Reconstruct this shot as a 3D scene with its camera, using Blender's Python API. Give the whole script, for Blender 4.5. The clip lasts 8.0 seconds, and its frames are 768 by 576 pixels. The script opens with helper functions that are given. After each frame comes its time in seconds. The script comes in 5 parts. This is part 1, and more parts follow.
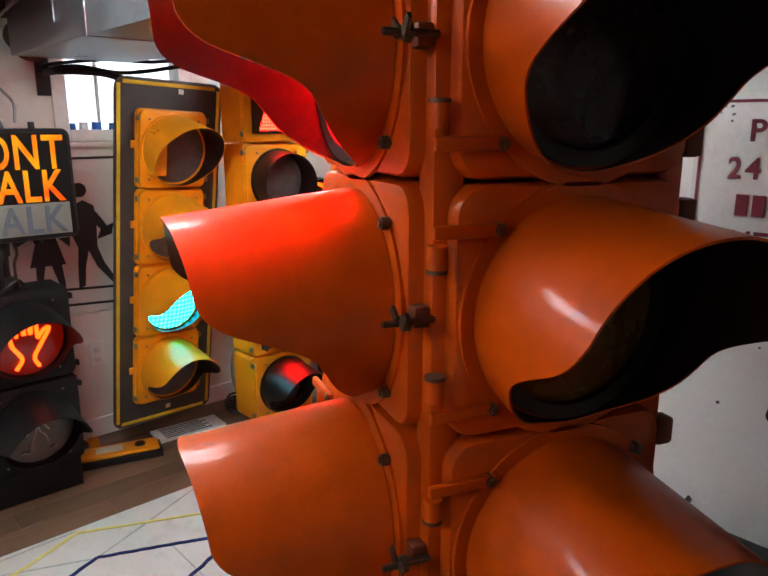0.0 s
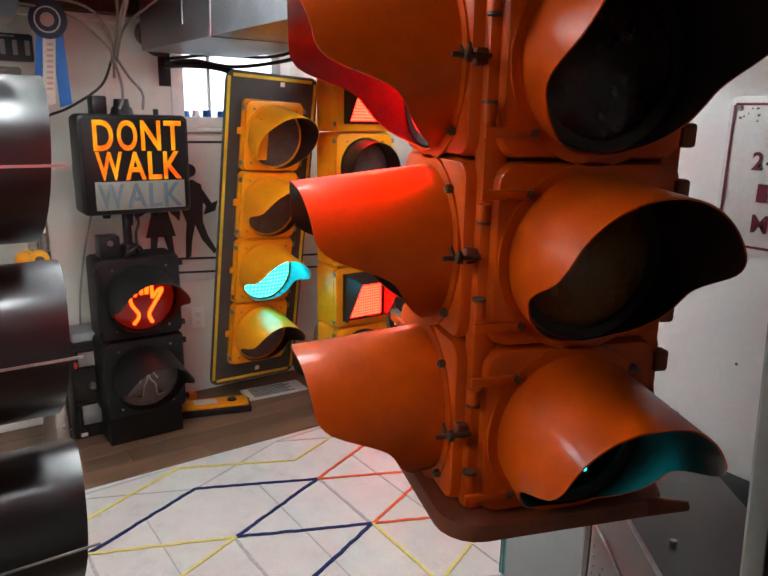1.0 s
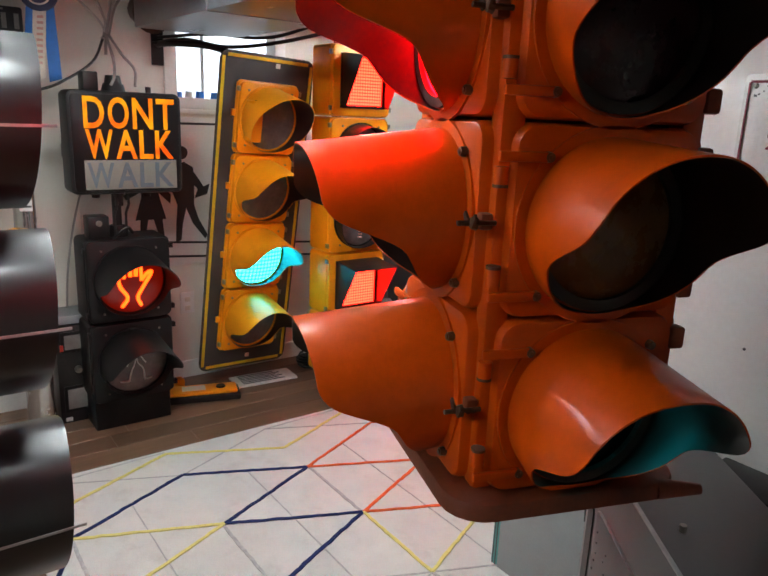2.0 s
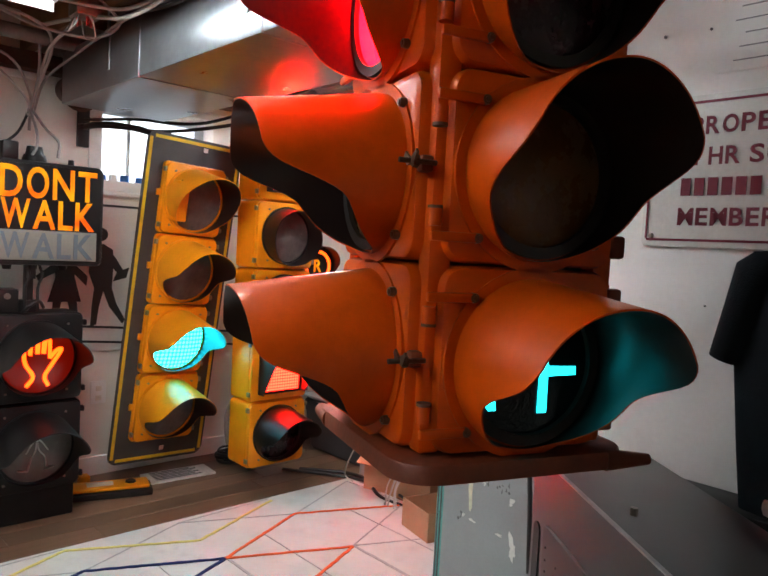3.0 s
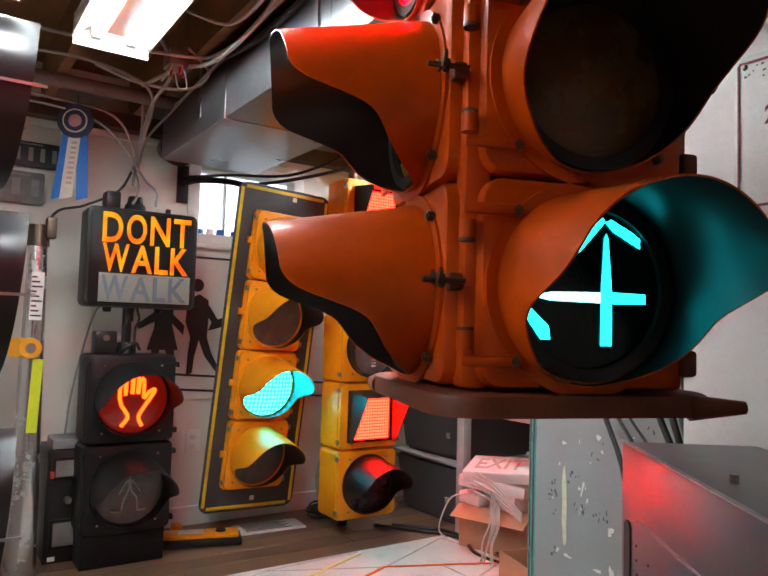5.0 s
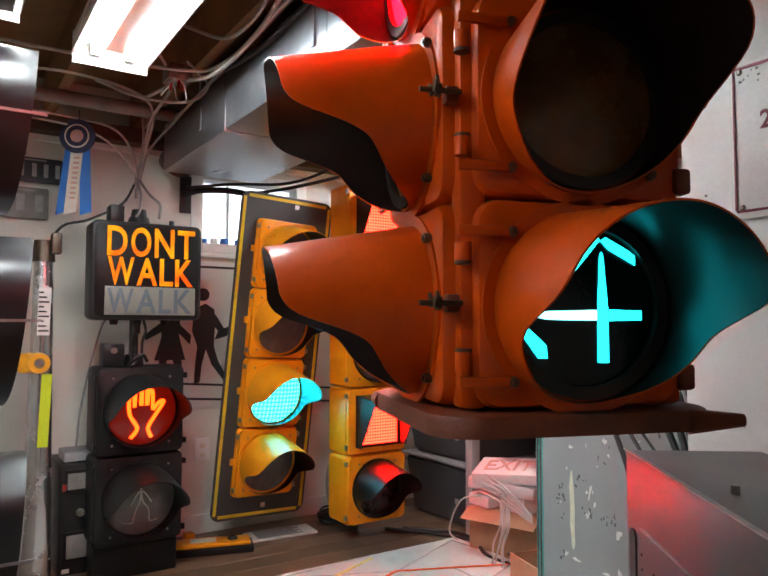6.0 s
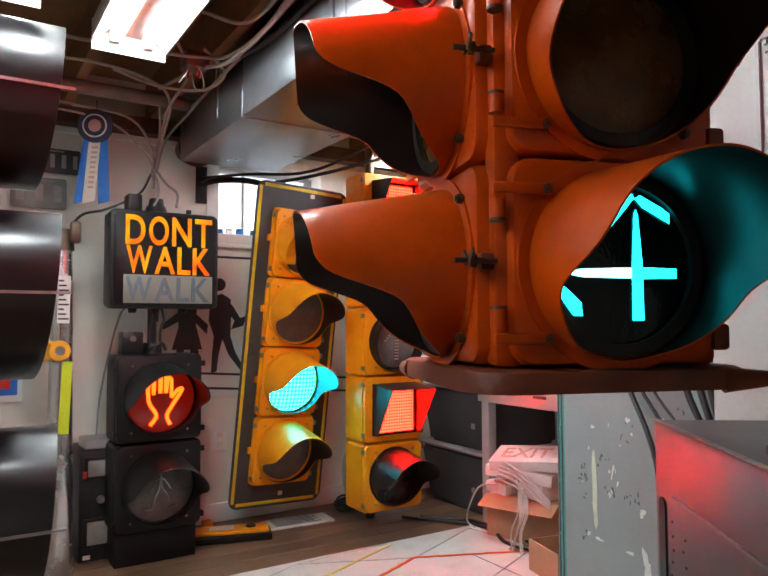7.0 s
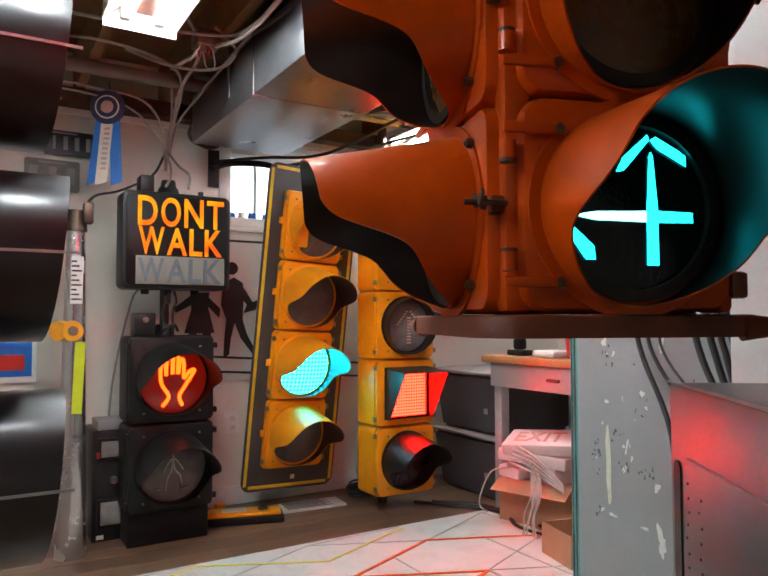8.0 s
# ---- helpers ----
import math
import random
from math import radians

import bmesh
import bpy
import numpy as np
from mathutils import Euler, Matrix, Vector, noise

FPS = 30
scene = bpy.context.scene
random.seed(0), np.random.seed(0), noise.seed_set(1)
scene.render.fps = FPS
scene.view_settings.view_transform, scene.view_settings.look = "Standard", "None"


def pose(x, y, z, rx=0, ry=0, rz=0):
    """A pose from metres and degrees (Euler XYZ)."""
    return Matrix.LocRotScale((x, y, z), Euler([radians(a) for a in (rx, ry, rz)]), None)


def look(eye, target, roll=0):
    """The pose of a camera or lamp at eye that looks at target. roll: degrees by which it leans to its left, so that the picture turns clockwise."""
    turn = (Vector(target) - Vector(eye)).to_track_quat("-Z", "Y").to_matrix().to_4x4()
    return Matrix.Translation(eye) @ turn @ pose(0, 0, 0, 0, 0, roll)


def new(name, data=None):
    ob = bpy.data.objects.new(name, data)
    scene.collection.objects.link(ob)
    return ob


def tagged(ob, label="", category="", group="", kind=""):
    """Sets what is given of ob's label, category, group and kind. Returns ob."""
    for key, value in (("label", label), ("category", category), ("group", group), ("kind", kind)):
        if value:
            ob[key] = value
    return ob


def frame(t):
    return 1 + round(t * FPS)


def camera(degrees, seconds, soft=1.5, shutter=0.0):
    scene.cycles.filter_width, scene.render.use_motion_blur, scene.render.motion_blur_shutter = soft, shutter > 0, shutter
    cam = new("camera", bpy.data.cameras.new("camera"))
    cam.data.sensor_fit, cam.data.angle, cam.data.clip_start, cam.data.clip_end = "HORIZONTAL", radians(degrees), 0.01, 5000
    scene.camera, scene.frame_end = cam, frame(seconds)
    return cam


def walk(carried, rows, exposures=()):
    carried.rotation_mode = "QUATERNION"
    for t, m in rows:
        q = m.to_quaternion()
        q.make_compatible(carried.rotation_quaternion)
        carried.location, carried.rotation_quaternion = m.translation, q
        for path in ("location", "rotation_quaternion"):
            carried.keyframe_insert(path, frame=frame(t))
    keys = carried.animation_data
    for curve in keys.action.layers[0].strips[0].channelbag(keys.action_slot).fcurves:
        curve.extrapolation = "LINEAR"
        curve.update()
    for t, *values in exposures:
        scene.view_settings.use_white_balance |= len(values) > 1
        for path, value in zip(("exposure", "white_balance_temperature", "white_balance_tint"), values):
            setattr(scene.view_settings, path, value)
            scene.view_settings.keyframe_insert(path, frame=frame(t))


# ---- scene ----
cam = camera(58.8, 8.0, soft=1.7)
PATH = [
    (0, (3.426, 2.007, 1.564), (1.988, 3.318, 1.103), -0.0),
    (0.2, (3.492, 1.982, 1.563), (1.999, 3.235, 1.114), 0.4),
    (0.5, (3.556, 1.938, 1.549), (2.022, 3.132, 1.082), 0.8),
    (1, (3.649, 1.837, 1.564), (2.072, 2.969, 1.08), 1.2),
    (1.2, (3.674, 1.807, 1.552), (2.096, 2.935, 1.067), 1.2),
    (2.3, (3.59, 1.842, 1.494), (2.075, 3.047, 0.991), 4.3),
    (2.5, (3.598, 1.839, 1.461), (2.127, 3.125, 1.035), 5.1),
    (2.7, (3.598, 1.828, 1.388), (2.131, 3.151, 1.076), 4.5),
    (3, (3.605, 1.818, 1.273), (2.141, 3.177, 1.158), 3.1),
    (3.2, (3.626, 1.833, 1.185), (2.139, 3.170, 1.239), 2.3),
    (3.5, (3.645, 1.866, 1.135), (2.107, 3.136, 1.287), 0.8),
    (3.7, (3.640, 1.877, 1.124), (2.039, 3.067, 1.263), 1.2),
    (4, (3.606, 1.863, 1.092), (1.945, 2.971, 1.208), 2.0),
    (4.5, (3.605, 1.934, 1.063), (1.945, 3.043, 1.178), 2.0),
    (6, (3.626, 1.938, 1.103), (1.956, 3.033, 1.213), 0.1),
    (6.5, (3.625, 1.932, 1.095), (1.945, 3.011, 1.201), -0.4),
    (7, (3.61, 1.913, 1.056), (1.923, 2.984, 1.159), -0.2),
    (7.5, (3.611, 1.932, 1.039), (1.913, 2.984, 1.137), 0.0),
    (8, (3.597, 1.93, 0.996), (1.888, 2.967, 1.085), -0.1),
]
walk(cam, [(t, look(eye, target, roll)) for t, eye, target, roll in PATH], [(0.0, -0.2), (1.2, -0.15), (2.5, -0.17), (2.9, -0.05), (4.0, 0.0), (8.0, 0.0)])


# ---------------------------------------------------------------- light
world = bpy.data.worlds.new("sky")
scene.world = world
world.use_nodes = True
wn = world.node_tree.nodes
sky = wn.new("ShaderNodeTexSky")
sky.sky_type = "NISHITA"
sky.sun_disc = False
sky.sun_elevation = radians(40)
sky.sun_rotation = radians(60)
wn["Background"].inputs["Strength"].default_value = 0.12
world.node_tree.links.new(sky.outputs["Color"], wn["Background"].inputs["Color"])


# ---------------------------------------------------------------- materials
def rgba(c):
    return (c[0], c[1], c[2], 1.0)


def paint(name, base, rough=0.5, metal=0.0, vary=0.18, scale=6.0, grain=0.06, bump=0.15, bump_scale=120.0, dirt=None, dirt_amount=0.35, dirt_scale=3.0, coat=0.0, spec=0.5):
    """Principled surface with stains at a large scale, grain at a small one and a fine bump."""
    m = bpy.data.materials.new(name)
    m.use_nodes = True
    n, l = m.node_tree.nodes, m.node_tree.links
    b = n["Principled BSDF"]
    co = n.new("ShaderNodeTexCoord")
    big = n.new("ShaderNodeTexNoise")
    big.inputs["Scale"].default_value = scale
    big.inputs["Detail"].default_value = 5
    big.inputs["Roughness"].default_value = 0.65
    small = n.new("ShaderNodeTexNoise")
    small.inputs["Scale"].default_value = bump_scale
    small.inputs["Detail"].default_value = 3
    l.new(co.outputs["Object"], big.inputs["Vector"])
    l.new(co.outputs["Object"], small.inputs["Vector"])
    ramp = n.new("ShaderNodeValToRGB")
    ramp.color_ramp.elements[0].position, ramp.color_ramp.elements[1].position = 0.3, 0.72
    ramp.color_ramp.elements[0].color = rgba([v * (1 - vary) for v in base])
    ramp.color_ramp.elements[1].color = rgba([min(1, v * (1 + vary * 0.7)) for v in base])
    l.new(big.outputs["Fac"], ramp.inputs["Fac"])
    fine = n.new("ShaderNodeMix")
    fine.data_type, fine.blend_type = "RGBA", "MULTIPLY"
    fine.inputs["Factor"].default_value = 1.0
    gr = n.new("ShaderNodeMapRange")
    gr.inputs["To Min"].default_value, gr.inputs["To Max"].default_value = 1 - grain * 2, 1 + grain
    l.new(small.outputs["Fac"], gr.inputs["Value"])
    l.new(ramp.outputs["Color"], fine.inputs["A"])
    l.new(gr.outputs["Result"], fine.inputs["B"])
    colour = fine.outputs["Result"]
    if dirt:
        blot = n.new("ShaderNodeTexNoise")
        blot.inputs["Scale"].default_value = dirt_scale
        blot.inputs["Detail"].default_value = 8
        blot.inputs["Roughness"].default_value = 0.72
        l.new(co.outputs["Object"], blot.inputs["Vector"])
        edge = n.new("ShaderNodeMapRange")
        edge.inputs["From Min"].default_value, edge.inputs["From Max"].default_value = 0.53, 0.74
        edge.inputs["To Max"].default_value = dirt_amount
        l.new(blot.outputs["Fac"], edge.inputs["Value"])
        mixd = n.new("ShaderNodeMix")
        mixd.data_type = "RGBA"
        l.new(edge.outputs["Result"], mixd.inputs["Factor"])
        l.new(colour, mixd.inputs["A"])
        mixd.inputs["B"].default_value = rgba(dirt)
        colour = mixd.outputs["Result"]
    l.new(colour, b.inputs["Base Color"])
    rr = n.new("ShaderNodeMapRange")
    rr.inputs["To Min"].default_value, rr.inputs["To Max"].default_value = max(0.02, rough - 0.1), min(1, rough + 0.12)
    l.new(big.outputs["Fac"], rr.inputs["Value"])
    l.new(rr.outputs["Result"], b.inputs["Roughness"])
    b.inputs["Metallic"].default_value = metal
    b.inputs["Coat Weight"].default_value = coat
    b.inputs["Coat Roughness"].default_value = 0.15
    b.inputs["Specular IOR Level"].default_value = spec
    if bump:
        bp = n.new("ShaderNodeBump")
        bp.inputs["Strength"].default_value = bump
        bp.inputs["Distance"].default_value = 0.002
        l.new(small.outputs["Fac"], bp.inputs["Height"])
        l.new(bp.outputs["Normal"], b.inputs["Normal"])
    return m


def glow(name, colour, strength, base=(0.05, 0.05, 0.05), dots=0.0, rough=0.25):
    """A lit lens or tube; dots: the pitch of the small lamps in it, in metres."""
    m = bpy.data.materials.new(name)
    m.use_nodes = True
    n, l = m.node_tree.nodes, m.node_tree.links
    b = n["Principled BSDF"]
    b.inputs["Base Color"].default_value = rgba(base)
    b.inputs["Roughness"].default_value = rough
    b.inputs["Emission Color"].default_value = rgba(colour)
    b.inputs["Emission Strength"].default_value = strength
    if dots:
        co = n.new("ShaderNodeTexCoord")
        mp = n.new("ShaderNodeVectorMath")
        mp.operation = "SCALE"
        mp.inputs["Scale"].default_value = 1 / dots
        l.new(co.outputs["Object"], mp.inputs[0])
        fr = n.new("ShaderNodeVectorMath")
        fr.operation = "FRACTION"
        l.new(mp.outputs["Vector"], fr.inputs[0])
        sub = n.new("ShaderNodeVectorMath")
        sub.operation = "SUBTRACT"
        sub.inputs[1].default_value = (0.5, 0.5, 0.5)
        l.new(fr.outputs["Vector"], sub.inputs[0])
        flat = n.new("ShaderNodeVectorMath")
        flat.operation = "MULTIPLY"
        flat.inputs[1].default_value = (1, 0, 1)
        l.new(sub.outputs["Vector"], flat.inputs[0])
        ln = n.new("ShaderNodeVectorMath")
        ln.operation = "LENGTH"
        l.new(flat.outputs["Vector"], ln.inputs[0])
        rg = n.new("ShaderNodeMapRange")
        rg.inputs["From Min"].default_value, rg.inputs["From Max"].default_value = 0.22, 0.5
        rg.inputs["To Min"].default_value, rg.inputs["To Max"].default_value = strength * 1.5, strength * 0.1
        l.new(ln.outputs["Value"], rg.inputs["Value"])
        l.new(rg.outputs["Result"], b.inputs["Emission Strength"])
    return m


def glassy(name, base, rough=0.26, spec=0.35):
    return paint(name, base, rough=rough, vary=0.25, scale=18, bump=0.25, bump_scale=160, spec=spec, coat=0.06)


def plank_floor():
    m = paint("laminate_wood", (0.17, 0.095, 0.055), rough=0.32, vary=0.35, scale=2.0, grain=0.12, bump=0.08, bump_scale=60, dirt=(0.09, 0.05, 0.03), dirt_amount=0.5, dirt_scale=1.5)
    n, l = m.node_tree.nodes, m.node_tree.links
    for t in [x for x in n if x.type == "TEX_NOISE"]:
        st = n.new("ShaderNodeMapping")
        st.inputs["Scale"].default_value = (9, 0.8, 1)
        l.new(n["Texture Coordinate"].outputs["Object"], st.inputs["Vector"])
        l.new(st.outputs["Vector"], t.inputs["Vector"])
    info = n.new("ShaderNodeObjectInfo")
    b = n["Principled BSDF"]
    src = b.inputs["Base Color"].links[0].from_socket
    hs = n.new("ShaderNodeHueSaturation")
    mr = n.new("ShaderNodeMapRange")
    mr.inputs["To Min"].default_value, mr.inputs["To Max"].default_value = 0.75, 1.25
    l.new(info.outputs["Random"], mr.inputs["Value"])
    l.new(mr.outputs["Result"], hs.inputs["Value"])
    l.new(src, hs.inputs["Color"])
    l.new(hs.outputs["Color"], b.inputs["Base Color"])
    return m


# Redder than the yellow paint itself: red lamp light is mixed into the base.
M_YELLOW = paint("aged_yellow_with_red_light", (0.52, 0.06, 0.0005), rough=0.42, coat=0.34, vary=0.24, scale=7, grain=0.04, bump=0.06, bump_scale=70, dirt=(0.22, 0.03, 0.003), dirt_amount=0.5, dirt_scale=5, spec=0.12)
M_YELLOW.node_tree.nodes["Principled BSDF"].inputs["Coat Roughness"].default_value = 0.14
M_FARYEL = paint("signal_yellow", (0.88, 0.32, 0.006), rough=0.45, vary=0.12, scale=6, grain=0.05, bump=0.08, dirt=(0.4, 0.15, 0.012), dirt_amount=0.35, dirt_scale=7, coat=0.3, spec=0.2)
M_FARYEL.node_tree.nodes["Principled BSDF"].inputs["Coat Roughness"].default_value = 0.28
M_RUSTY = paint("rusty_casting", (0.17, 0.032, 0.008), rough=0.55, vary=0.35, scale=14, grain=0.12, bump=0.3, dirt=(0.1, 0.035, 0.02), dirt_amount=0.7, dirt_scale=9)
M_GRIME_SHADE = paint("grime_and_gap_shade", (0.09, 0.03, 0.012), rough=0.7, vary=0.3, scale=12, bump=0.3)
M_VISOR_IN = paint("visor_inside_black", (0.016, 0.0075, 0.006), rough=0.3, vary=0.3, scale=8, bump=0.08)
M_STEEL = paint("dull_steel", (0.32, 0.29, 0.25), rough=0.38, metal=0.9, vary=0.3, scale=40, bump=0.15, dirt=(0.12, 0.05, 0.02), dirt_amount=0.6, dirt_scale=60)
M_BOLT = paint("oily_brown_bolt", (0.12, 0.06, 0.035), rough=0.3, metal=0.6, vary=0.35, scale=60, bump=0.2)
M_DARKSTEEL = paint("dark_oiled_steel", (0.1, 0.07, 0.05), rough=0.4, metal=0.7, vary=0.3, scale=40, bump=0.2)
M_LENSDARK_R = glassy("dark_red_lens", (0.025, 0.006, 0.01))
M_LENSDARK_A = glassy("dark_amber_lens", (0.13, 0.055, 0.008))
M_LENSBLACK = glassy("black_mask_glass", (0.004, 0.006, 0.006), rough=0.16)
M_LENSGREY = glassy("smoky_clear_lens", (0.16, 0.14, 0.13), rough=0.22)
M_RING = paint("lens_gasket", (0.016, 0.011, 0.008), rough=0.5, vary=0.2, scale=20)
G_CYAN = glow("lit_green_arrow", (0.01, 0.74, 0.86), 5.0)
G_CYANHOT = glow("brightest_green_arrow", (0.22, 0.85, 0.9), 5.0)
G_RED = glow("lit_red_lens", (1.0, 0.0004, 0.002), 78.0)
G_GREENLED = glow("lit_green_led_lens", (0.01, 0.58, 0.74), 28.0, dots=0.021)
G_REDLED = glow("lit_red_led_panel", (1.0, 0.0042, 0.0017), 95.0, dots=0.0155)
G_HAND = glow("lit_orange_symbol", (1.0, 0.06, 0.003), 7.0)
G_HANDBACK = glow("lit_red_lens_field", (1.0, 0.015, 0.001), 0.12, base=(0.07, 0.012, 0.01), rough=0.15)
G_DONT = glow("lit_orange_neon_letters", (1.0, 0.24, 0.008), 1.25, base=(0.02, 0.006, 0.001), rough=0.8)
G_DONT.node_tree.nodes["Principled BSDF"].inputs["Specular IOR Level"].default_value = 0.1
dn, dl = G_DONT.node_tree.nodes, G_DONT.node_tree.links
dt, dr, dc = dn.new("ShaderNodeTexNoise"), dn.new("ShaderNodeValToRGB"), dn.new("ShaderNodeTexCoord")
dt.inputs["Scale"].default_value = 9.0
dr.color_ramp.elements[0].position, dr.color_ramp.elements[1].position = 0.36, 0.62
dr.color_ramp.elements[0].color, dr.color_ramp.elements[1].color = (1.0, 0.1, 0.003, 1), (1.0, 0.4, 0.008, 1)
dl.new(dc.outputs["Object"], dt.inputs["Vector"])
dl.new(dt.outputs["Fac"], dr.inputs["Fac"])
dl.new(dr.outputs["Color"], dn["Principled BSDF"].inputs["Emission Color"])
G_TUBE = glow("lit_fluorescent_tube", (0.9, 1.0, 1.04), 72.0, base=(0.8, 0.8, 0.8))
M_BLACK = paint("satin_black_paint", (0.01, 0.0096, 0.0093), rough=0.4, vary=0.25, scale=9, bump=0.06, dirt=(0.045, 0.04, 0.035), dirt_amount=0.35, dirt_scale=8, spec=0.35)
M_GLOSSBLACK = paint("gloss_black_visor", (0.009, 0.009, 0.01), rough=0.36, vary=0.2, scale=3, grain=0.03, bump=0.03, bump_scale=30, coat=0.9, spec=0.5)
M_GLOSSBLACK.node_tree.nodes["Principled BSDF"].inputs["Coat Roughness"].default_value = 0.19
M_PEDBLACK = paint("weathered_black_housing", (0.009, 0.0087, 0.0087), rough=0.42, vary=0.3, scale=8, bump=0.12, dirt=(0.024, 0.022, 0.02), dirt_amount=0.4, dirt_scale=10, spec=0.25)
M_BACKPLATE = paint("louvred_backplate_grey", (0.05, 0.047, 0.045), rough=0.5, vary=0.25, scale=5, bump=0.1, dirt=(0.12, 0.11, 0.1), dirt_amount=0.4)
M_TAPE = paint("yellow_reflective_tape", (0.75, 0.5, 0.02), rough=0.35, vary=0.15, scale=20, bump=0.08)
M_WALL = paint("cream_painted_wall", (0.74, 0.70, 0.62), rough=0.65, vary=0.07, scale=1.5, grain=0.03, bump=0.18, bump_scale=90, dirt=(0.5, 0.43, 0.36), dirt_amount=0.35, dirt_scale=2.2)
M_WALL2 = paint("pale_grey_painted_wall", (0.86, 0.845, 0.81), rough=0.6, vary=0.07, scale=1.2, grain=0.03, bump=0.14, bump_scale=90, dirt=(0.48, 0.43, 0.38), dirt_amount=0.3, dirt_scale=2.5)
M_WHITE = paint("white_enamel", (0.8, 0.79, 0.75), rough=0.4, vary=0.08, scale=5, bump=0.05, dirt=(0.55, 0.48, 0.4), dirt_amount=0.3, dirt_scale=6)
M_BOARD = paint("white_board_panel", (0.72, 0.72, 0.68), rough=0.35, vary=0.06, scale=2, bump=0.04)
M_JOIST = paint("old_joist_timber", (0.3, 0.15, 0.06), rough=0.7, vary=0.4, scale=3.5, grain=0.15, bump=0.4, bump_scale=50, dirt=(0.08, 0.04, 0.02), dirt_amount=0.6, dirt_scale=2)
M_DARKWOOD = paint("dark_sill_timber", (0.1, 0.055, 0.035), rough=0.7, vary=0.4, scale=4, grain=0.15, bump=0.4, bump_scale=50)
M_DUCT = paint("galvanised_duct", (0.32, 0.335, 0.35), rough=0.3, metal=0.85, vary=0.18, scale=5, grain=0.08, bump=0.12, bump_scale=35, dirt=(0.3, 0.27, 0.24), dirt_amount=0.35, dirt_scale=3)
M_PIPE = paint("grey_iron_pipe", (0.22, 0.2, 0.18), rough=0.5, metal=0.3, vary=0.3, scale=10, bump=0.2)
M_ALU = paint("brushed_aluminium", (0.62, 0.62, 0.62), rough=0.25, metal=0.9, vary=0.14, scale=7, grain=0.08, bump=0.06, bump_scale=80, dirt=(0.3, 0.29, 0.28), dirt_amount=0.3, dirt_scale=9)
M_EDGE = paint("worn_steel_edge", (0.42, 0.4, 0.39), rough=0.45, metal=0.35, vary=0.3, scale=25, bump=0.1)
M_CABLE_W = paint("white_cable", (0.46, 0.43, 0.39), rough=0.5, vary=0.15, scale=20)
M_CABLE_G = paint("grey_cable", (0.3, 0.28, 0.26), rough=0.5, vary=0.15, scale=20)
M_CABLE_B = paint("black_cable", (0.014, 0.013, 0.013), rough=0.45, vary=0.2, scale=20)
M_RUG = paint("cream_wool_rug", (0.73, 0.71, 0.66), rough=0.95, vary=0.09, scale=4, grain=0.12, bump=0.7, bump_scale=260, dirt=(0.45, 0.41, 0.37), dirt_amount=0.5, dirt_scale=7, spec=0.1)
M_NAVY = paint("navy_wool", (0.02, 0.032, 0.11), rough=0.95, vary=0.25, scale=60, bump=0.7, bump_scale=260, spec=0.1)
M_REDWOOL = paint("orange_red_wool", (0.88, 0.16, 0.045), rough=0.95, vary=0.15, scale=60, bump=0.7, bump_scale=260, spec=0.1)
M_YELWOOL = paint("yellow_wool", (0.8, 0.72, 0.24), rough=0.95, vary=0.12, scale=60, bump=0.7, bump_scale=260, spec=0.1)
M_GREYWOOL = paint("grey_wool", (0.5, 0.49, 0.47), rough=0.95, vary=0.25, scale=60, bump=0.7, bump_scale=260, spec=0.1)
M_FLOOR = plank_floor()
M_GREYCAB = paint("chipped_grey_cabinet_paint", (0.265, 0.275, 0.275), rough=0.42, vary=0.12, scale=3, grain=0.05, bump=0.1, dirt=(0.22, 0.22, 0.22), dirt_amount=0.4, dirt_scale=5)
M_CHIP = paint("bare_paint_chip", (0.68, 0.67, 0.63), rough=0.6, vary=0.15, scale=30)
M_TAPEOLD = paint("yellowed_tape_scrap", (0.62, 0.62, 0.46), rough=0.6, vary=0.15, scale=40)
M_SCUFF = paint("dark_scuff", (0.1, 0.1, 0.1), rough=0.6, vary=0.3, scale=30)
# Bare edge metal; the teal is green lamp light put into the colour.
M_GREENLIT = paint("green_lit_edge_metal", (0.13, 0.37, 0.34), rough=0.35, metal=0.3, vary=0.12, scale=8)
M_ENAMEL = paint("glossy_grey_enamel", (0.054, 0.05, 0.049), rough=0.46, vary=0.2, scale=3.5, grain=0.05, bump=0.08, dirt=(0.12, 0.1, 0.095), dirt_amount=0.45, dirt_scale=5, coat=0.5)
M_ENAMEL.node_tree.nodes["Principled BSDF"].inputs["Coat Roughness"].default_value = 0.36
M_BIN = paint("smoky_grey_plastic", (0.06, 0.058, 0.064), rough=0.35, vary=0.2, scale=4, bump=0.05)
M_BINRIM = paint("pale_grey_plastic_rim", (0.3, 0.29, 0.29), rough=0.4, vary=0.12, scale=6)
M_DESK = paint("grey_desk_steel", (0.38, 0.37, 0.36), rough=0.45, vary=0.1, scale=5)
M_DESKTOP = paint("orange_brown_desk_top", (0.42, 0.2, 0.08), rough=0.45, vary=0.25, scale=5)
M_CARD = paint("brown_cardboard", (0.42, 0.24, 0.13), rough=0.85, vary=0.14, scale=6, bump=0.2)
# White plastic and foam, tinted pink for the red lamps' light on them.
M_EXIT = paint("white_with_red_light_tint", (0.76, 0.62, 0.6), rough=0.45, vary=0.08, scale=8)
M_MAROON = paint("maroon_print", (0.2, 0.014, 0.035), rough=0.5, vary=0.1, scale=20)
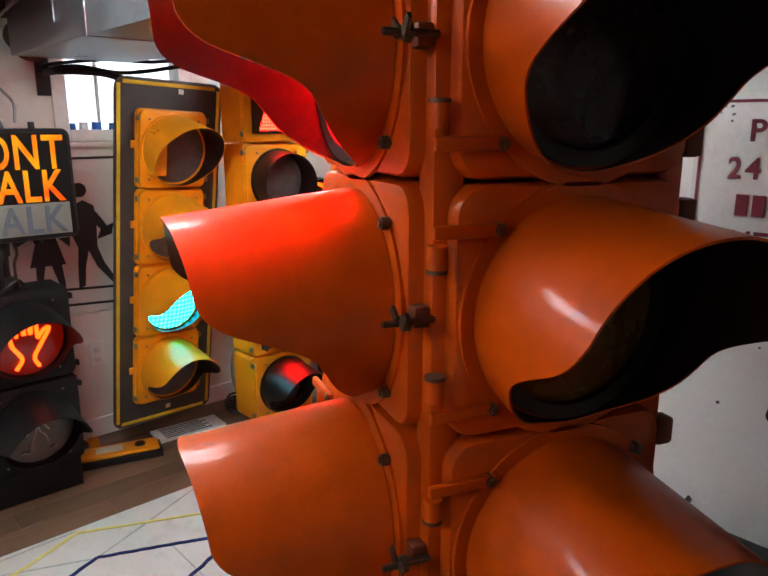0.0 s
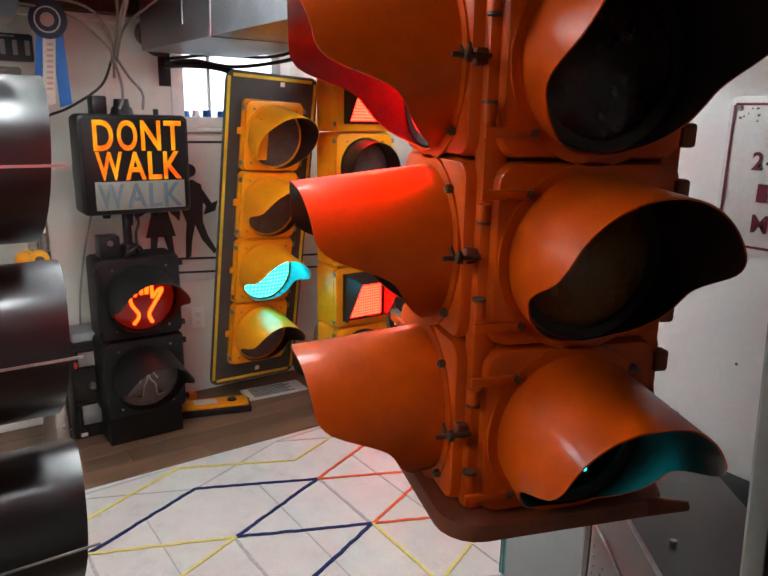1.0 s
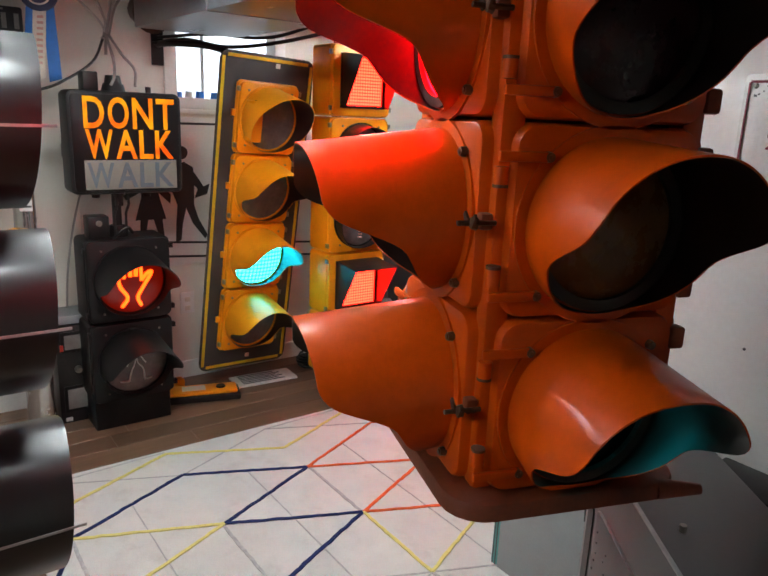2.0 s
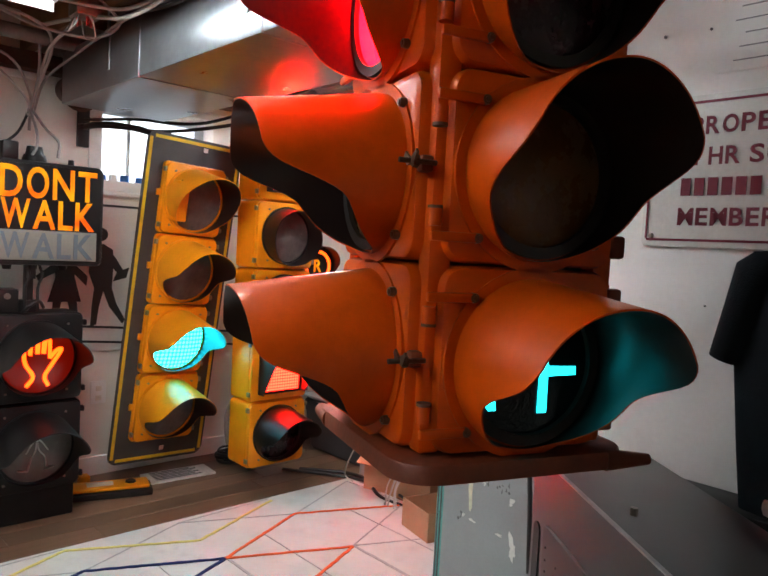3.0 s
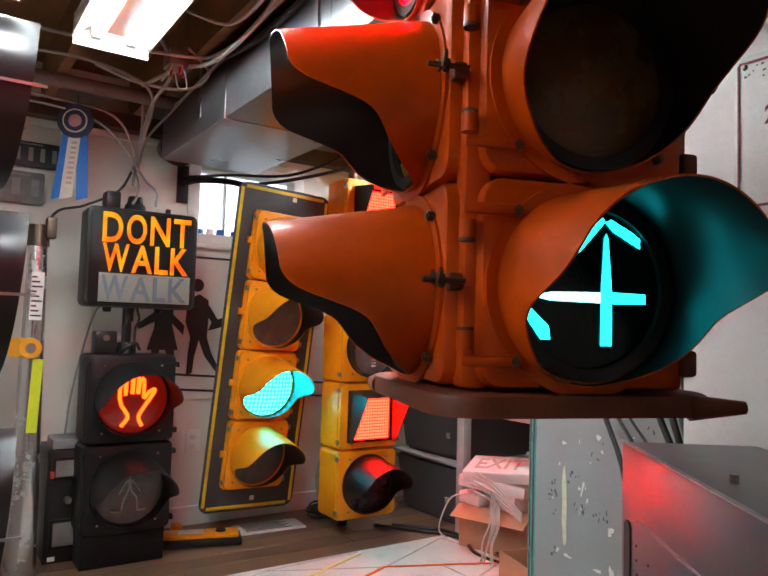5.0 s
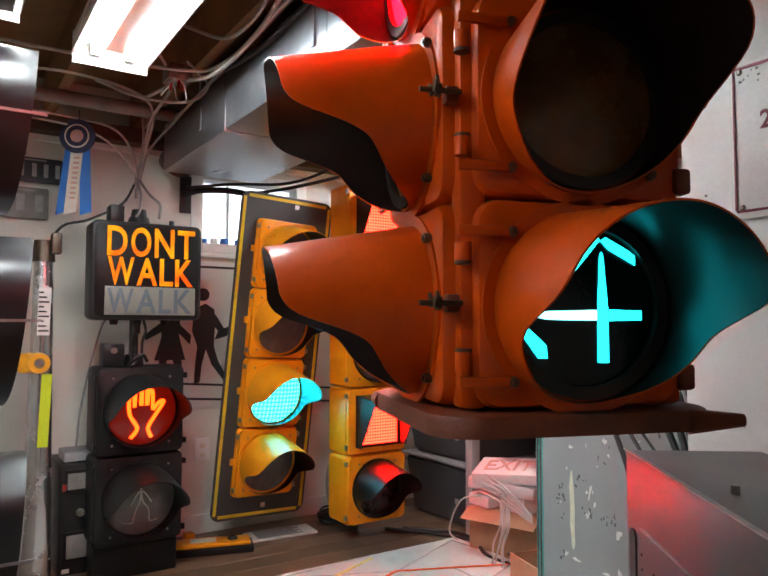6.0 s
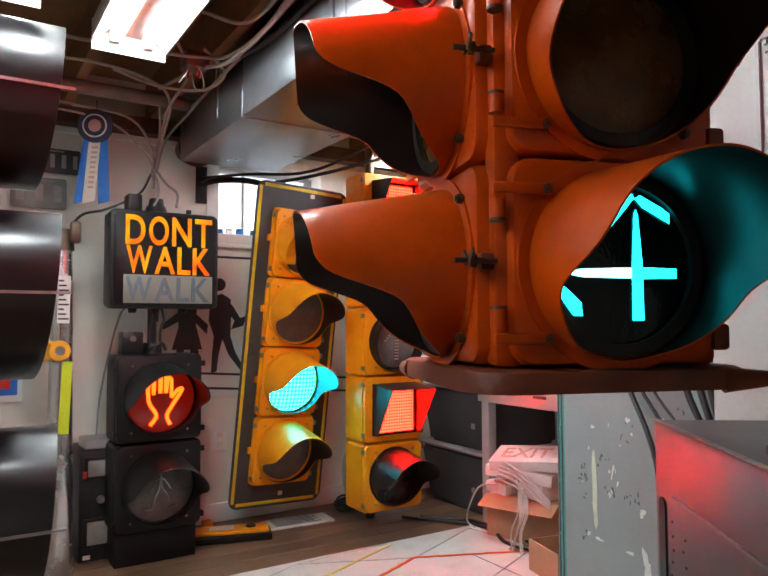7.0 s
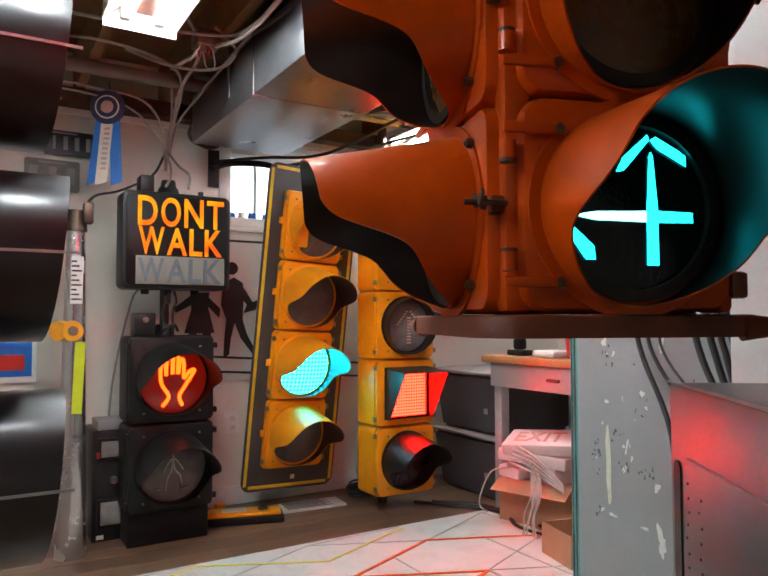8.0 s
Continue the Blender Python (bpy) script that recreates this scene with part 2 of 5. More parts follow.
M_INK = paint("black_ink", (0.02, 0.02, 0.02), rough=0.5, vary=0.2, scale=30)
M_SHIRT = paint("black_cotton", (0.011, 0.014, 0.018), rough=0.95, vary=0.3, scale=10, bump=0.5, bump_scale=300, spec=0.15)
M_BLUE = paint("blue_satin_ribbon", (0.02, 0.16, 0.55), rough=0.35, vary=0.2, scale=12)
M_NAVYRIB = paint("navy_ribbon", (0.02, 0.025, 0.07), rough=0.5, vary=0.2, scale=20)
M_CREAM = paint("cream_ribbon", (0.72, 0.66, 0.55), rough=0.55, vary=0.12, scale=15)
M_ROSE = paint("faded_pink_print", (0.6, 0.33, 0.27), rough=0.6, vary=0.15, scale=20)
M_LIME = paint("lime_reflective_strip", (0.6, 0.72, 0.03), rough=0.35, vary=0.1, scale=15)
M_ORANGE = paint("amber_plastic", (0.8, 0.35, 0.02), rough=0.35, vary=0.15, scale=20)
M_PLATEDARK = paint("black_plate", (0.03, 0.03, 0.035), rough=0.4, vary=0.2, scale=12)
M_PLATEGREY = paint("worn_grey_plate", (0.2, 0.19, 0.17), rough=0.5, vary=0.3, scale=14)
M_BAR = paint("pale_print", (0.3, 0.29, 0.27), rough=0.5, vary=0.2, scale=25)
M_WALKGREY = paint("unlit_walk_panel", (0.2, 0.205, 0.17), rough=0.4, vary=0.12, scale=10)
M_WALKTXT = paint("unlit_walk_letters", (0.1, 0.135, 0.16), rough=0.45, vary=0.15, scale=15)
M_DWFACE = paint("dark_sign_face", (0.008, 0.006, 0.006), rough=0.4, vary=0.2, scale=10, spec=0.2)
M_PINKISH = paint("pale_pink_cloth", (0.6, 0.45, 0.42), rough=0.85, vary=0.15, scale=8)
M_REDPLAST = paint("red_plastic", (0.6, 0.03, 0.02), rough=0.35, vary=0.15, scale=10)
M_GLASS = bpy.data.materials.new("window_glass")
M_GLASS.use_nodes = True
gb = M_GLASS.node_tree.nodes["Principled BSDF"]
gb.inputs["Transmission Weight"].default_value = 1.0
gb.inputs["Roughness"].default_value = 0.03
gb.inputs["Base Color"].default_value = (0.95, 0.97, 1, 1)


# ---------------------------------------------------------------- builders
def thing(name, m, label, category, group="", kind=""):
    """An empty at a thing's base that holds its parts."""
    ob = new(name)
    ob.matrix_basis = m
    ob.empty_display_size = 0.05
    return tagged(ob, label, category, group, kind)


def part(name, bm, material, parent=None, label="", m=None, smooth=True):
    """Links a bmesh, or a mesh that is shared, as one object."""
    if isinstance(bm, bpy.types.Mesh):
        me = bm
    else:
        bmesh.ops.recalc_face_normals(bm, faces=bm.faces[:])
        me = bpy.data.meshes.new(name)
        bm.to_mesh(me)
        bm.free()
        for p in me.polygons:
            p.use_smooth = smooth
        if smooth:
            me.set_sharp_from_angle(angle=radians(38))
        for k in material if isinstance(material, (list, tuple)) else (material,):
            me.materials.append(k)
    ob = new(name, me)
    if parent:
        ob.parent = parent
    if m is not None:
        ob.matrix_basis = m
    if label:
        tagged(ob, label)
    return ob


def single(name, bm, material, m, label, category, group="", kind="", smooth=True):
    return tagged(part(name, bm, material, None, "", m, smooth), label, category, group, kind)


def box(x0, x1, y0, y1, z0, z1, bevel=0.0, bm=None, seg=2):
    b = bmesh.new()
    bmesh.ops.create_cube(b, size=1)
    for v in b.verts:
        v.co = Vector(((x0 + x1) / 2 + v.co.x * (x1 - x0), (y0 + y1) / 2 + v.co.y * (y1 - y0), (z0 + z1) / 2 + v.co.z * (z1 - z0)))
    if bevel:
        bmesh.ops.bevel(b, geom=b.edges[:], offset=bevel, segments=seg, affect="EDGES", profile=0.5)
    return join(bm, b)


def join(bm, b):
    if bm is None:
        return b
    me = bpy.data.meshes.new("tmp")
    b.to_mesh(me)
    b.free()
    bm.from_mesh(me)
    bpy.data.meshes.remove(me)
    return bm


def moved(bm, m):
    bmesh.ops.transform(bm, matrix=m, verts=bm.verts[:])
    return bm


def rod(p, q, r, r2=None, seg=16, bm=None):
    """A capped round bar from p to q."""
    p, q = Vector(p), Vector(q)
    b = bmesh.new()
    bmesh.ops.create_cone(b, cap_ends=True, segments=seg, radius1=r, radius2=r if r2 is None else r2, depth=(q - p).length)
    moved(b, Matrix.Translation((p + q) / 2) @ (q - p).to_track_quat("Z", "Y").to_matrix().to_4x4())
    return join(bm, b)


def rounded(w, h, d, r, bevel=0.0, seg=5, bm=None, y0=0.0):
    """A plate w wide and h high with round corners, from y0 back to y0 + d; its front is at y0."""
    pts = []
    for cx, cz, a0 in ((w / 2 - r, h / 2 - r, 0), (-w / 2 + r, h / 2 - r, 90), (-w / 2 + r, -h / 2 + r, 180), (w / 2 - r, -h / 2 + r, 270)):
        for i in range(seg + 1):
            a = radians(a0 + 90 * i / seg)
            pts.append((cx + r * math.cos(a), cz + r * math.sin(a)))
    return outline(pts, d, bevel, bm, y0)


def outline(pts, d, bevel=0.0, bm=None, y0=0.0):
    """A flat shape given as x, z, made d thick."""
    b = bmesh.new()
    f = b.faces.new([b.verts.new((x, y0, z)) for x, z in pts])
    e = bmesh.ops.extrude_face_region(b, geom=[f])
    for v in [g for g in e["geom"] if isinstance(g, bmesh.types.BMVert)]:
        v.co.y += d
    if bevel:
        rim = [ed for ed in b.edges if all(abs(v.co.y - y0) < 1e-6 for v in ed.verts)]
        bmesh.ops.bevel(b, geom=rim, offset=bevel, segments=2, affect="EDGES", profile=0.5)
    return join(bm, b)


def disc(r, y, bulge=0.0, seg=40, rings=5, back=0.01):
    """A lens: a round plate facing -y, bulging by that much."""
    b = bmesh.new()
    mid = b.verts.new((0, y - bulge, 0))
    last = None
    for k in range(1, rings + 1):
        f = k / rings
        ring = [b.verts.new((r * f * math.cos(2 * math.pi * i / seg), y - bulge * (1 - f * f), r * f * math.sin(2 * math.pi * i / seg))) for i in range(seg)]
        for i in range(seg):
            j = (i + 1) % seg
            if last is None:
                b.faces.new((mid, ring[i], ring[j]))
            else:
                b.faces.new((last[i], ring[i], ring[j], last[j]))
        last = ring
    end = [b.verts.new((v.co.x, y + back, v.co.z)) for v in last]
    for i in range(seg):
        j = (i + 1) % seg
        b.faces.new((last[i], end[i], end[j], last[j]))
    b.faces.new(end)
    return b


def annulus(r0, r1, y0, y1, seg=40, bm=None):
    """A flat ring from radius r0 to r1 between y0 (front) and y1."""
    b = bmesh.new()
    rows = []
    for r, y in ((r0, y1), (r0, y0), (r1, y0), (r1, y1)):
        rows.append([b.verts.new((r * math.cos(2 * math.pi * i / seg), y, r * math.sin(2 * math.pi * i / seg))) for i in range(seg)])
    for k in range(4):
        a, c = rows[k], rows[(k + 1) % 4]
        for i in range(seg):
            j = (i + 1) % seg
            b.faces.new((a[i], a[j], c[j], c[i]))
    return join(bm, b)


CUT = ((0, 1.0), (38, 1.0), (58, 0.96), (72, 0.88), (84, 0.73), (90, 0.54), (97, 0.34), (106, 0.24), (118, 0.21), (143, 0.16), (165, 0.1), (180, 0.08))
WAVE = ((0, 1.03), (45, 0.97), (60, 0.95), (72, 0.94), (84, 0.77), (96, 0.46), (108, 0.36), (120, 0.31), (140, 0.175), (160, 0.04), (180, 0.03))
SCOOP = ((0, 1.0), (45, 0.87), (90, 0.55), (135, 0.22), (180, 0.08))
TUNNEL = ((0, 1.0), (180, 0.86))


def visor(r, length, law, tilt=8.0, thick=0.002, flare=0.04, seg=72, steps=12, yaw=0.0):
    """A hood over a lens: a curved sheet whose length falls off round the axis by the law; outside is material 0, inside 1."""
    b = bmesh.new()

    def span(a):
        a = abs(a)
        for (a0, l0), (a1, l1) in zip(law, law[1:]):
            if a <= a1:
                f = (a - a0) / (a1 - a0)
                return l0 + (l1 - l0) * f
        return law[-1][1]

    def smooth_span(a):
        return sum(span(min(180, abs(a + k))) for k in (-8, -4, 0, 4, 8)) / 5

    grids = []
    for rad in (r, r - thick):
        g = []
        for i in range(seg):
            a = -180 + 360 * i / seg
            lng = length * smooth_span(a)
            col = []
            for k in range(steps + 1):
                s = lng * k / steps
                rr = rad * (1 + flare * s / length)
                x, z, y = rr * math.sin(radians(a)) + s * math.tan(radians(yaw)), rr * math.cos(radians(a)), -s
                z += -s * math.tan(radians(tilt))
                col.append(b.verts.new((x, y, z)))
            g.append(col)
        grids.append(g)
    for w, g in enumerate(grids):
        for i in range(seg):
            j = (i + 1) % seg
            for k in range(steps):
                f = b.faces.new((g[i][k], g[j][k], g[j][k + 1], g[i][k + 1]))
                f.material_index = w
    for i in range(seg):
        j = (i + 1) % seg
        b.faces.new((grids[0][i][steps], grids[0][j][steps], grids[1][j][steps], grids[1][i][steps]))
    return b


def spline(pts, per=6):
    """Points on a smooth line through the given ones."""
    p = [Vector(q) for q in pts]
    p = [p[0] * 2 - p[1]] + p + [p[-1] * 2 - p[-2]]
    out = []
    for i in range(1, len(p) - 2):
        for k in range(per):
            t = k / per
            out.append(0.5 * (2 * p[i] + (p[i + 1] - p[i - 1]) * t + (2 * p[i - 1] - 5 * p[i] + 4 * p[i + 1] - p[i + 2]) * t * t + (3 * p[i] - p[i - 1] - 3 * p[i + 1] + p[i + 2]) * t ** 3))
    out.append(p[-2])
    return out


def wire(pts, r, seg=8, per=6, bm=None, curved=True):
    """A round cable along a line of points."""
    line = spline(pts, per) if curved else [Vector(q) for q in pts]
    b = bmesh.new()
    rings, side = [], None
    for i, p in enumerate(line):
        d = (line[min(i + 1, len(line) - 1)] - line[max(i - 1, 0)]).normalized()
        if side is None:
            side = d.orthogonal().normalized()
        side = (side - d * side.dot(d)).normalized()
        up = d.cross(side)
        rings.append([b.verts.new(p + side * (r * math.cos(2 * math.pi * k / seg)) + up * (r * math.sin(2 * math.pi * k / seg))) for k in range(seg)])
    for a, c in zip(rings, rings[1:]):
        for k in range(seg):
            b.faces.new((a[k], a[(k + 1) % seg], c[(k + 1) % seg], c[k]))
    b.faces.new(rings[0])
    b.faces.new(rings[-1])
    return join(bm, b)


def letters(text, size, depth, weight=0.0, wide=1.0, align="LEFT"):
    """Raised writing in the built-in font, upright in x and z, facing -y, its base line at z = 0."""
    cu = bpy.data.curves.new("letters", "FONT")
    cu.body, cu.size, cu.extrude, cu.offset, cu.align_x = text, size, depth / 2, weight, align
    cu.resolution_u = 4
    ob = bpy.data.objects.new("letters", cu)
    me = bpy.data.meshes.new_from_object(ob)
    bpy.data.objects.remove(ob)
    bpy.data.curves.remove(cu)
    b = bmesh.new()
    b.from_mesh(me)
    bpy.data.meshes.remove(me)
    moved(b, Matrix.Diagonal((wide, 1, 1, 1)))
    return moved(b, pose(0, 0, 0, 90))


def at(x, y, z, rx=0, ry=0, rz=0):
    return pose(x, y, z, rx, ry, rz)


# ---------------------------------------------------------------- structure
ROOM_X, ROOM_Y0, ROOM_Y1, TOP = 5.2, -0.6, 5.6, 2.3
WIN = (3.1, 3.72, 1.53, 1.92)


def structure(name, bm, material, label, m=None, smooth=False):
    return tagged(part(name, bm, material, None, "", m, smooth), label, name.split("_")[0], "", "structure")


floor = structure("floor", box(-0.1, ROOM_X, ROOM_Y0, ROOM_Y1, -0.12, -0.012), M_DARKWOOD, "brown laminate plank floor of a workshop basement")
wl = box(-0.14, 0, ROOM_Y0, WIN[0], 0, TOP)
box(-0.14, 0, WIN[1], ROOM_Y1, 0, TOP, bm=wl)
box(-0.14, 0, WIN[0], WIN[1], 0, WIN[2], bm=wl)
box(-0.14, 0, WIN[0], WIN[1], WIN[3], TOP, bm=wl)
structure("wall_west", wl, M_WALL, "cream painted basement wall with small high window")
structure("wall_partition", box(2.78, ROOM_X, 3.245, 3.345, 0, TOP), M_WALL2, "pale painted partition wall carrying a metal sign")
structure("wall_north", box(0, ROOM_X, ROOM_Y1, ROOM_Y1 + 0.1, 0, TOP), M_WALL, "cream painted far basement wall")
structure("wall_south", box(0, ROOM_X, ROOM_Y0 - 0.1, ROOM_Y0, 0, TOP), M_WALL, "plain cream painted wall")
structure("wall_east", box(ROOM_X, ROOM_X + 0.1, ROOM_Y0, ROOM_Y1, 0, TOP), M_WALL, "plain cream painted wall")

ceil = box(-0.1, ROOM_X + 0.1, ROOM_Y0 - 0.1, ROOM_Y1 + 0.1, TOP, TOP + 0.1)
y = ROOM_Y0 + 0.1
while y < ROOM_Y1:
    box(0.0, ROOM_X, y, y + 0.04, 2.1, TOP, bm=ceil)
    y += 0.405
structure("ceiling", ceil, M_JOIST, "open timber joist ceiling under dark floorboards")
structure("trim_sill_beam", box(0.003, 0.1, ROOM_Y0, ROOM_Y1, 2.02, 2.1, 0.004), M_DARKWOOD, "dark timber beam along the top of the wall")
structure("trim_top", box(0.003, 0.03, ROOM_Y0, ROOM_Y1, 1.985, 2.017, 0.003), M_WHITE, "white painted trim at the top of the wall")
structure("baseboard", box(0.003, 0.018, ROOM_Y0, ROOM_Y1, 0, 0.1, 0.004), M_WHITE, "white painted baseboard")

# window in the west wall
win = thing("window_1", at(0, 0, 0), "small white basement window with bright daylight", "window", "", "structure")
y0, y1, z0, z1 = WIN
fr = box(-0.1, 0.014, y0 - 0.035, y0 + 0.03, z0 - 0.035, z1 + 0.03, 0.004)
box(-0.1, 0.014, y1 - 0.03, y1 + 0.035, z0 - 0.035, z1 + 0.03, 0.004, bm=fr)
box(-0.1, 0.014, y0 + 0.03, y1 - 0.03, z0 - 0.035, z0 + 0.02, 0.004, bm=fr)
box(-0.1, 0.014, y0 + 0.03, y1 - 0.03, z1 - 0.02, z1 + 0.03, 0.004, bm=fr)
part("window_frame", fr, M_WHITE, win)
part("window_sill", box(0.0145, 0.04, y0 - 0.05, y1 + 0.05, z0 - 0.06, z0 - 0.037, 0.004), M_WHITE, win)
part("mullion", box(-0.075, -0.055, 3.29, 3.302, z0 + 0.02, z1 - 0.02), M_WHITE, win)
pane = part("pane", box(-0.088, -0.084, y0 + 0.03, y1 - 0.03, z0 + 0.02, z1 - 0.02), M_GLASS, win)
pane.visible_shadow = False
G_SKY = glow("bright_overcast_sky", (0.86, 0.94, 1.0), 2.2, base=(0.8, 0.8, 0.8))
structure("backdrop", box(-6.1, -6.0, -8, 14, 1.36, 7), G_SKY, "bright overcast sky outside the window")
structure("ground", box(-30, -0.141, -20, 25, 1.3, 1.35), M_GREYCAB, "pale ground outside the basement window")
for yy, ww, mt in ((3.16, 0.03, M_BLUE), (3.21, 0.045, M_WHITE), (3.27, 0.05, M_BLUE), (3.35, 0.04, M_BLUE)):
    single("sill_bottle", rod((-0.04, yy, z0 + 0.02), (-0.04, yy, z0 + 0.05 + 0.3 * (ww - 0.03)), ww * 0.5, ww * 0.42, 12), mt, None, "small plastic bottle lying on the window sill", "bottle", "sill clutter")

# floor boards, one by one
def floor_boards():
    rows = [box(-0.065, 0.065, -0.6, 0.6, -0.012, 0.0, 0.0015, seg=1)]
    me = bpy.data.meshes.new("plank")
    rows[0].to_mesh(me)
    rows[0].free()
    me.materials.append(M_FLOOR)
    n = 0
    rnd = random.Random(4)
    x = 0.07
    while x < ROOM_X:
        y = ROOM_Y0 + rnd.uniform(-0.5, 0.5)
        while y < ROOM_Y1 + 0.5:
            a, e = max(y, ROOM_Y0), min(y + 1.2, ROOM_Y1)
            if e - a > 0.03:
                ob = new("plank", me)
                ob.parent = floor
                ob.location = (x, (a + e) / 2, 0)
                ob.scale = (1, (e - a) / 1.2, 1)
                n += 1
            y += 1.2015
        x += 0.1315


# ---------------------------------------------------------------- ceiling services
duct = thing("air_duct", at(0, 0, 0), "large galvanised sheet-metal air duct under the joists", "duct")
part("duct_body", box(0.36, 2.62, 2.82, 3.3, 1.835, 2.06, 0.006), M_DUCT, duct)
for x in (1.18, 1.98):
    sm = box(x, x + 0.012, 2.817, 3.303, 1.832, 2.06, 0.002)
    part("seam", sm, M_DUCT, duct)
el = rod((0.34, 2.9, 1.9), (0.2, 2.9, 1.93), 0.075, 0.06, 20)
rod((0.359, 2.9, 1.9), (0.34, 2.9, 1.9), 0.085, 0.075, 20, bm=el)
part("end_boot", el, M_DARKSTEEL, duct, "dark round duct collar")
for x in (0.9, 1.9):
    part("hanger_strap", box(x, x + 0.025, 2.812, 2.8165, 1.9, 2.16), M_DUCT, duct)

single("iron_pipe", rod((0.5, ROOM_Y0 + 0.02, 2.07), (0.5, 4.9, 2.07), 0.03, seg=20), M_PIPE, None, "grey iron pipe under the ceiling joists", "pipe")
single("iron_pipe", rod((0.72, 3.35, 2.03), (0.72, 5.2, 2.03), 0.035, seg=20), M_DUCT, None, "pale galvanised pipe beyond the duct", "pipe")


def fluorescent(m, length, label):
    t = thing("fluorescent_fixture", m, label, "ceiling light", "fluorescent fixtures")
    part("housing", box(0, length, -0.12, 0.12, 0.045, 0.075, 0.004), M_WHITE, t)
    for s in (-1, 1):
        wing = bmesh.new()
        v = [wing.verts.new(q) for q in ((0, s * 0.06, 0.0445), (length, s * 0.06, 0.0445), (length, s * 0.122, 0.0), (0, s * 0.122, 0.0), (0, s * 0.06, 0.0485), (length, s * 0.06, 0.0485), (length, s * 0.126, 0.0), (0, s * 0.126, 0.0))]
        for f in ((0, 1, 2, 3), (7, 6, 5, 4), (0, 4, 5, 1), (3, 2, 6, 7), (0, 3, 7, 4), (1, 5, 6, 2)):
            wing.faces.new([v[k] for k in f])
        part("reflector", wing, M_WHITE, t, smooth=False)
        part("tube", rod((0.055, s * 0.055, 0.012), (length - 0.055, s * 0.055, 0.012), 0.014, seg=14), G_TUBE, t, "glowing white tube")
        for x in (0.022, length - 0.05):
            part("lampholder", box(x, x + 0.028, s * 0.055 - 0.016, s * 0.055 + 0.016, -0.008, 0.0445, 0.004), M_WHITE, t)
    for x in (0, length - 0.004):
        part("end_plate", box(x, x + 0.004, -0.122, 0.122, -0.03, 0.0755), M_WHITE, t)
    part("ballast_cover", box(0.05, length - 0.05, -0.03, 0.03, 0.012, 0.0445, 0.006), M_RUSTY if length > 1.15 else M_WHITE, t, "grimy orange-brown ballast cover")
    for x in (0.2, length - 0.2):
        part("hanger", rod((x, 0, 0.07), (x, 0, 0.13), 0.004, seg=8), M_STEEL, t)
    return t


fluorescent(at(1.19, 2.41, 2.01), 1.22, "white two-tube fluorescent fixture hung below the joists")
# Out of view; position set by the highlights on the black hoods.
fluorescent(at(1.42, 1.99, 2.01), 1.22, "white two-tube fluorescent fixture added out of view above the workshop floor")
# Unseen fill fixture, added to brighten the four-way signal's right face.
fluorescent(at(2.2, 0.735, 2.01), 1.22, "white two-tube fluorescent fixture added out of view above the workshop floor")
fluorescent(at(0.25, 4.05, 2.0), 1.22, "white two-tube fluorescent fixture beyond the duct")

bulb = thing("flood_bulb", at(2.05, 2.6, 1.97), "white glass flood bulb on a ceiling socket", "light bulb")
bl = rod((0, 0, 0.1), (0, 0, 0.06), 0.02, 0.024, 18)
rod((0, 0, 0.06), (-0.02, 0, 0.0), 0.024, 0.042, 18, bm=bl)
rod((-0.02, 0, 0.0), (-0.026, 0, -0.02), 0.042, 0.03, 18, bm=bl)
part("globe", bl, M_WHITE, bulb)
part("socket", rod((0, 0, 0.1), (0, 0, 0.16), 0.028, seg=16), M_INK, bulb)

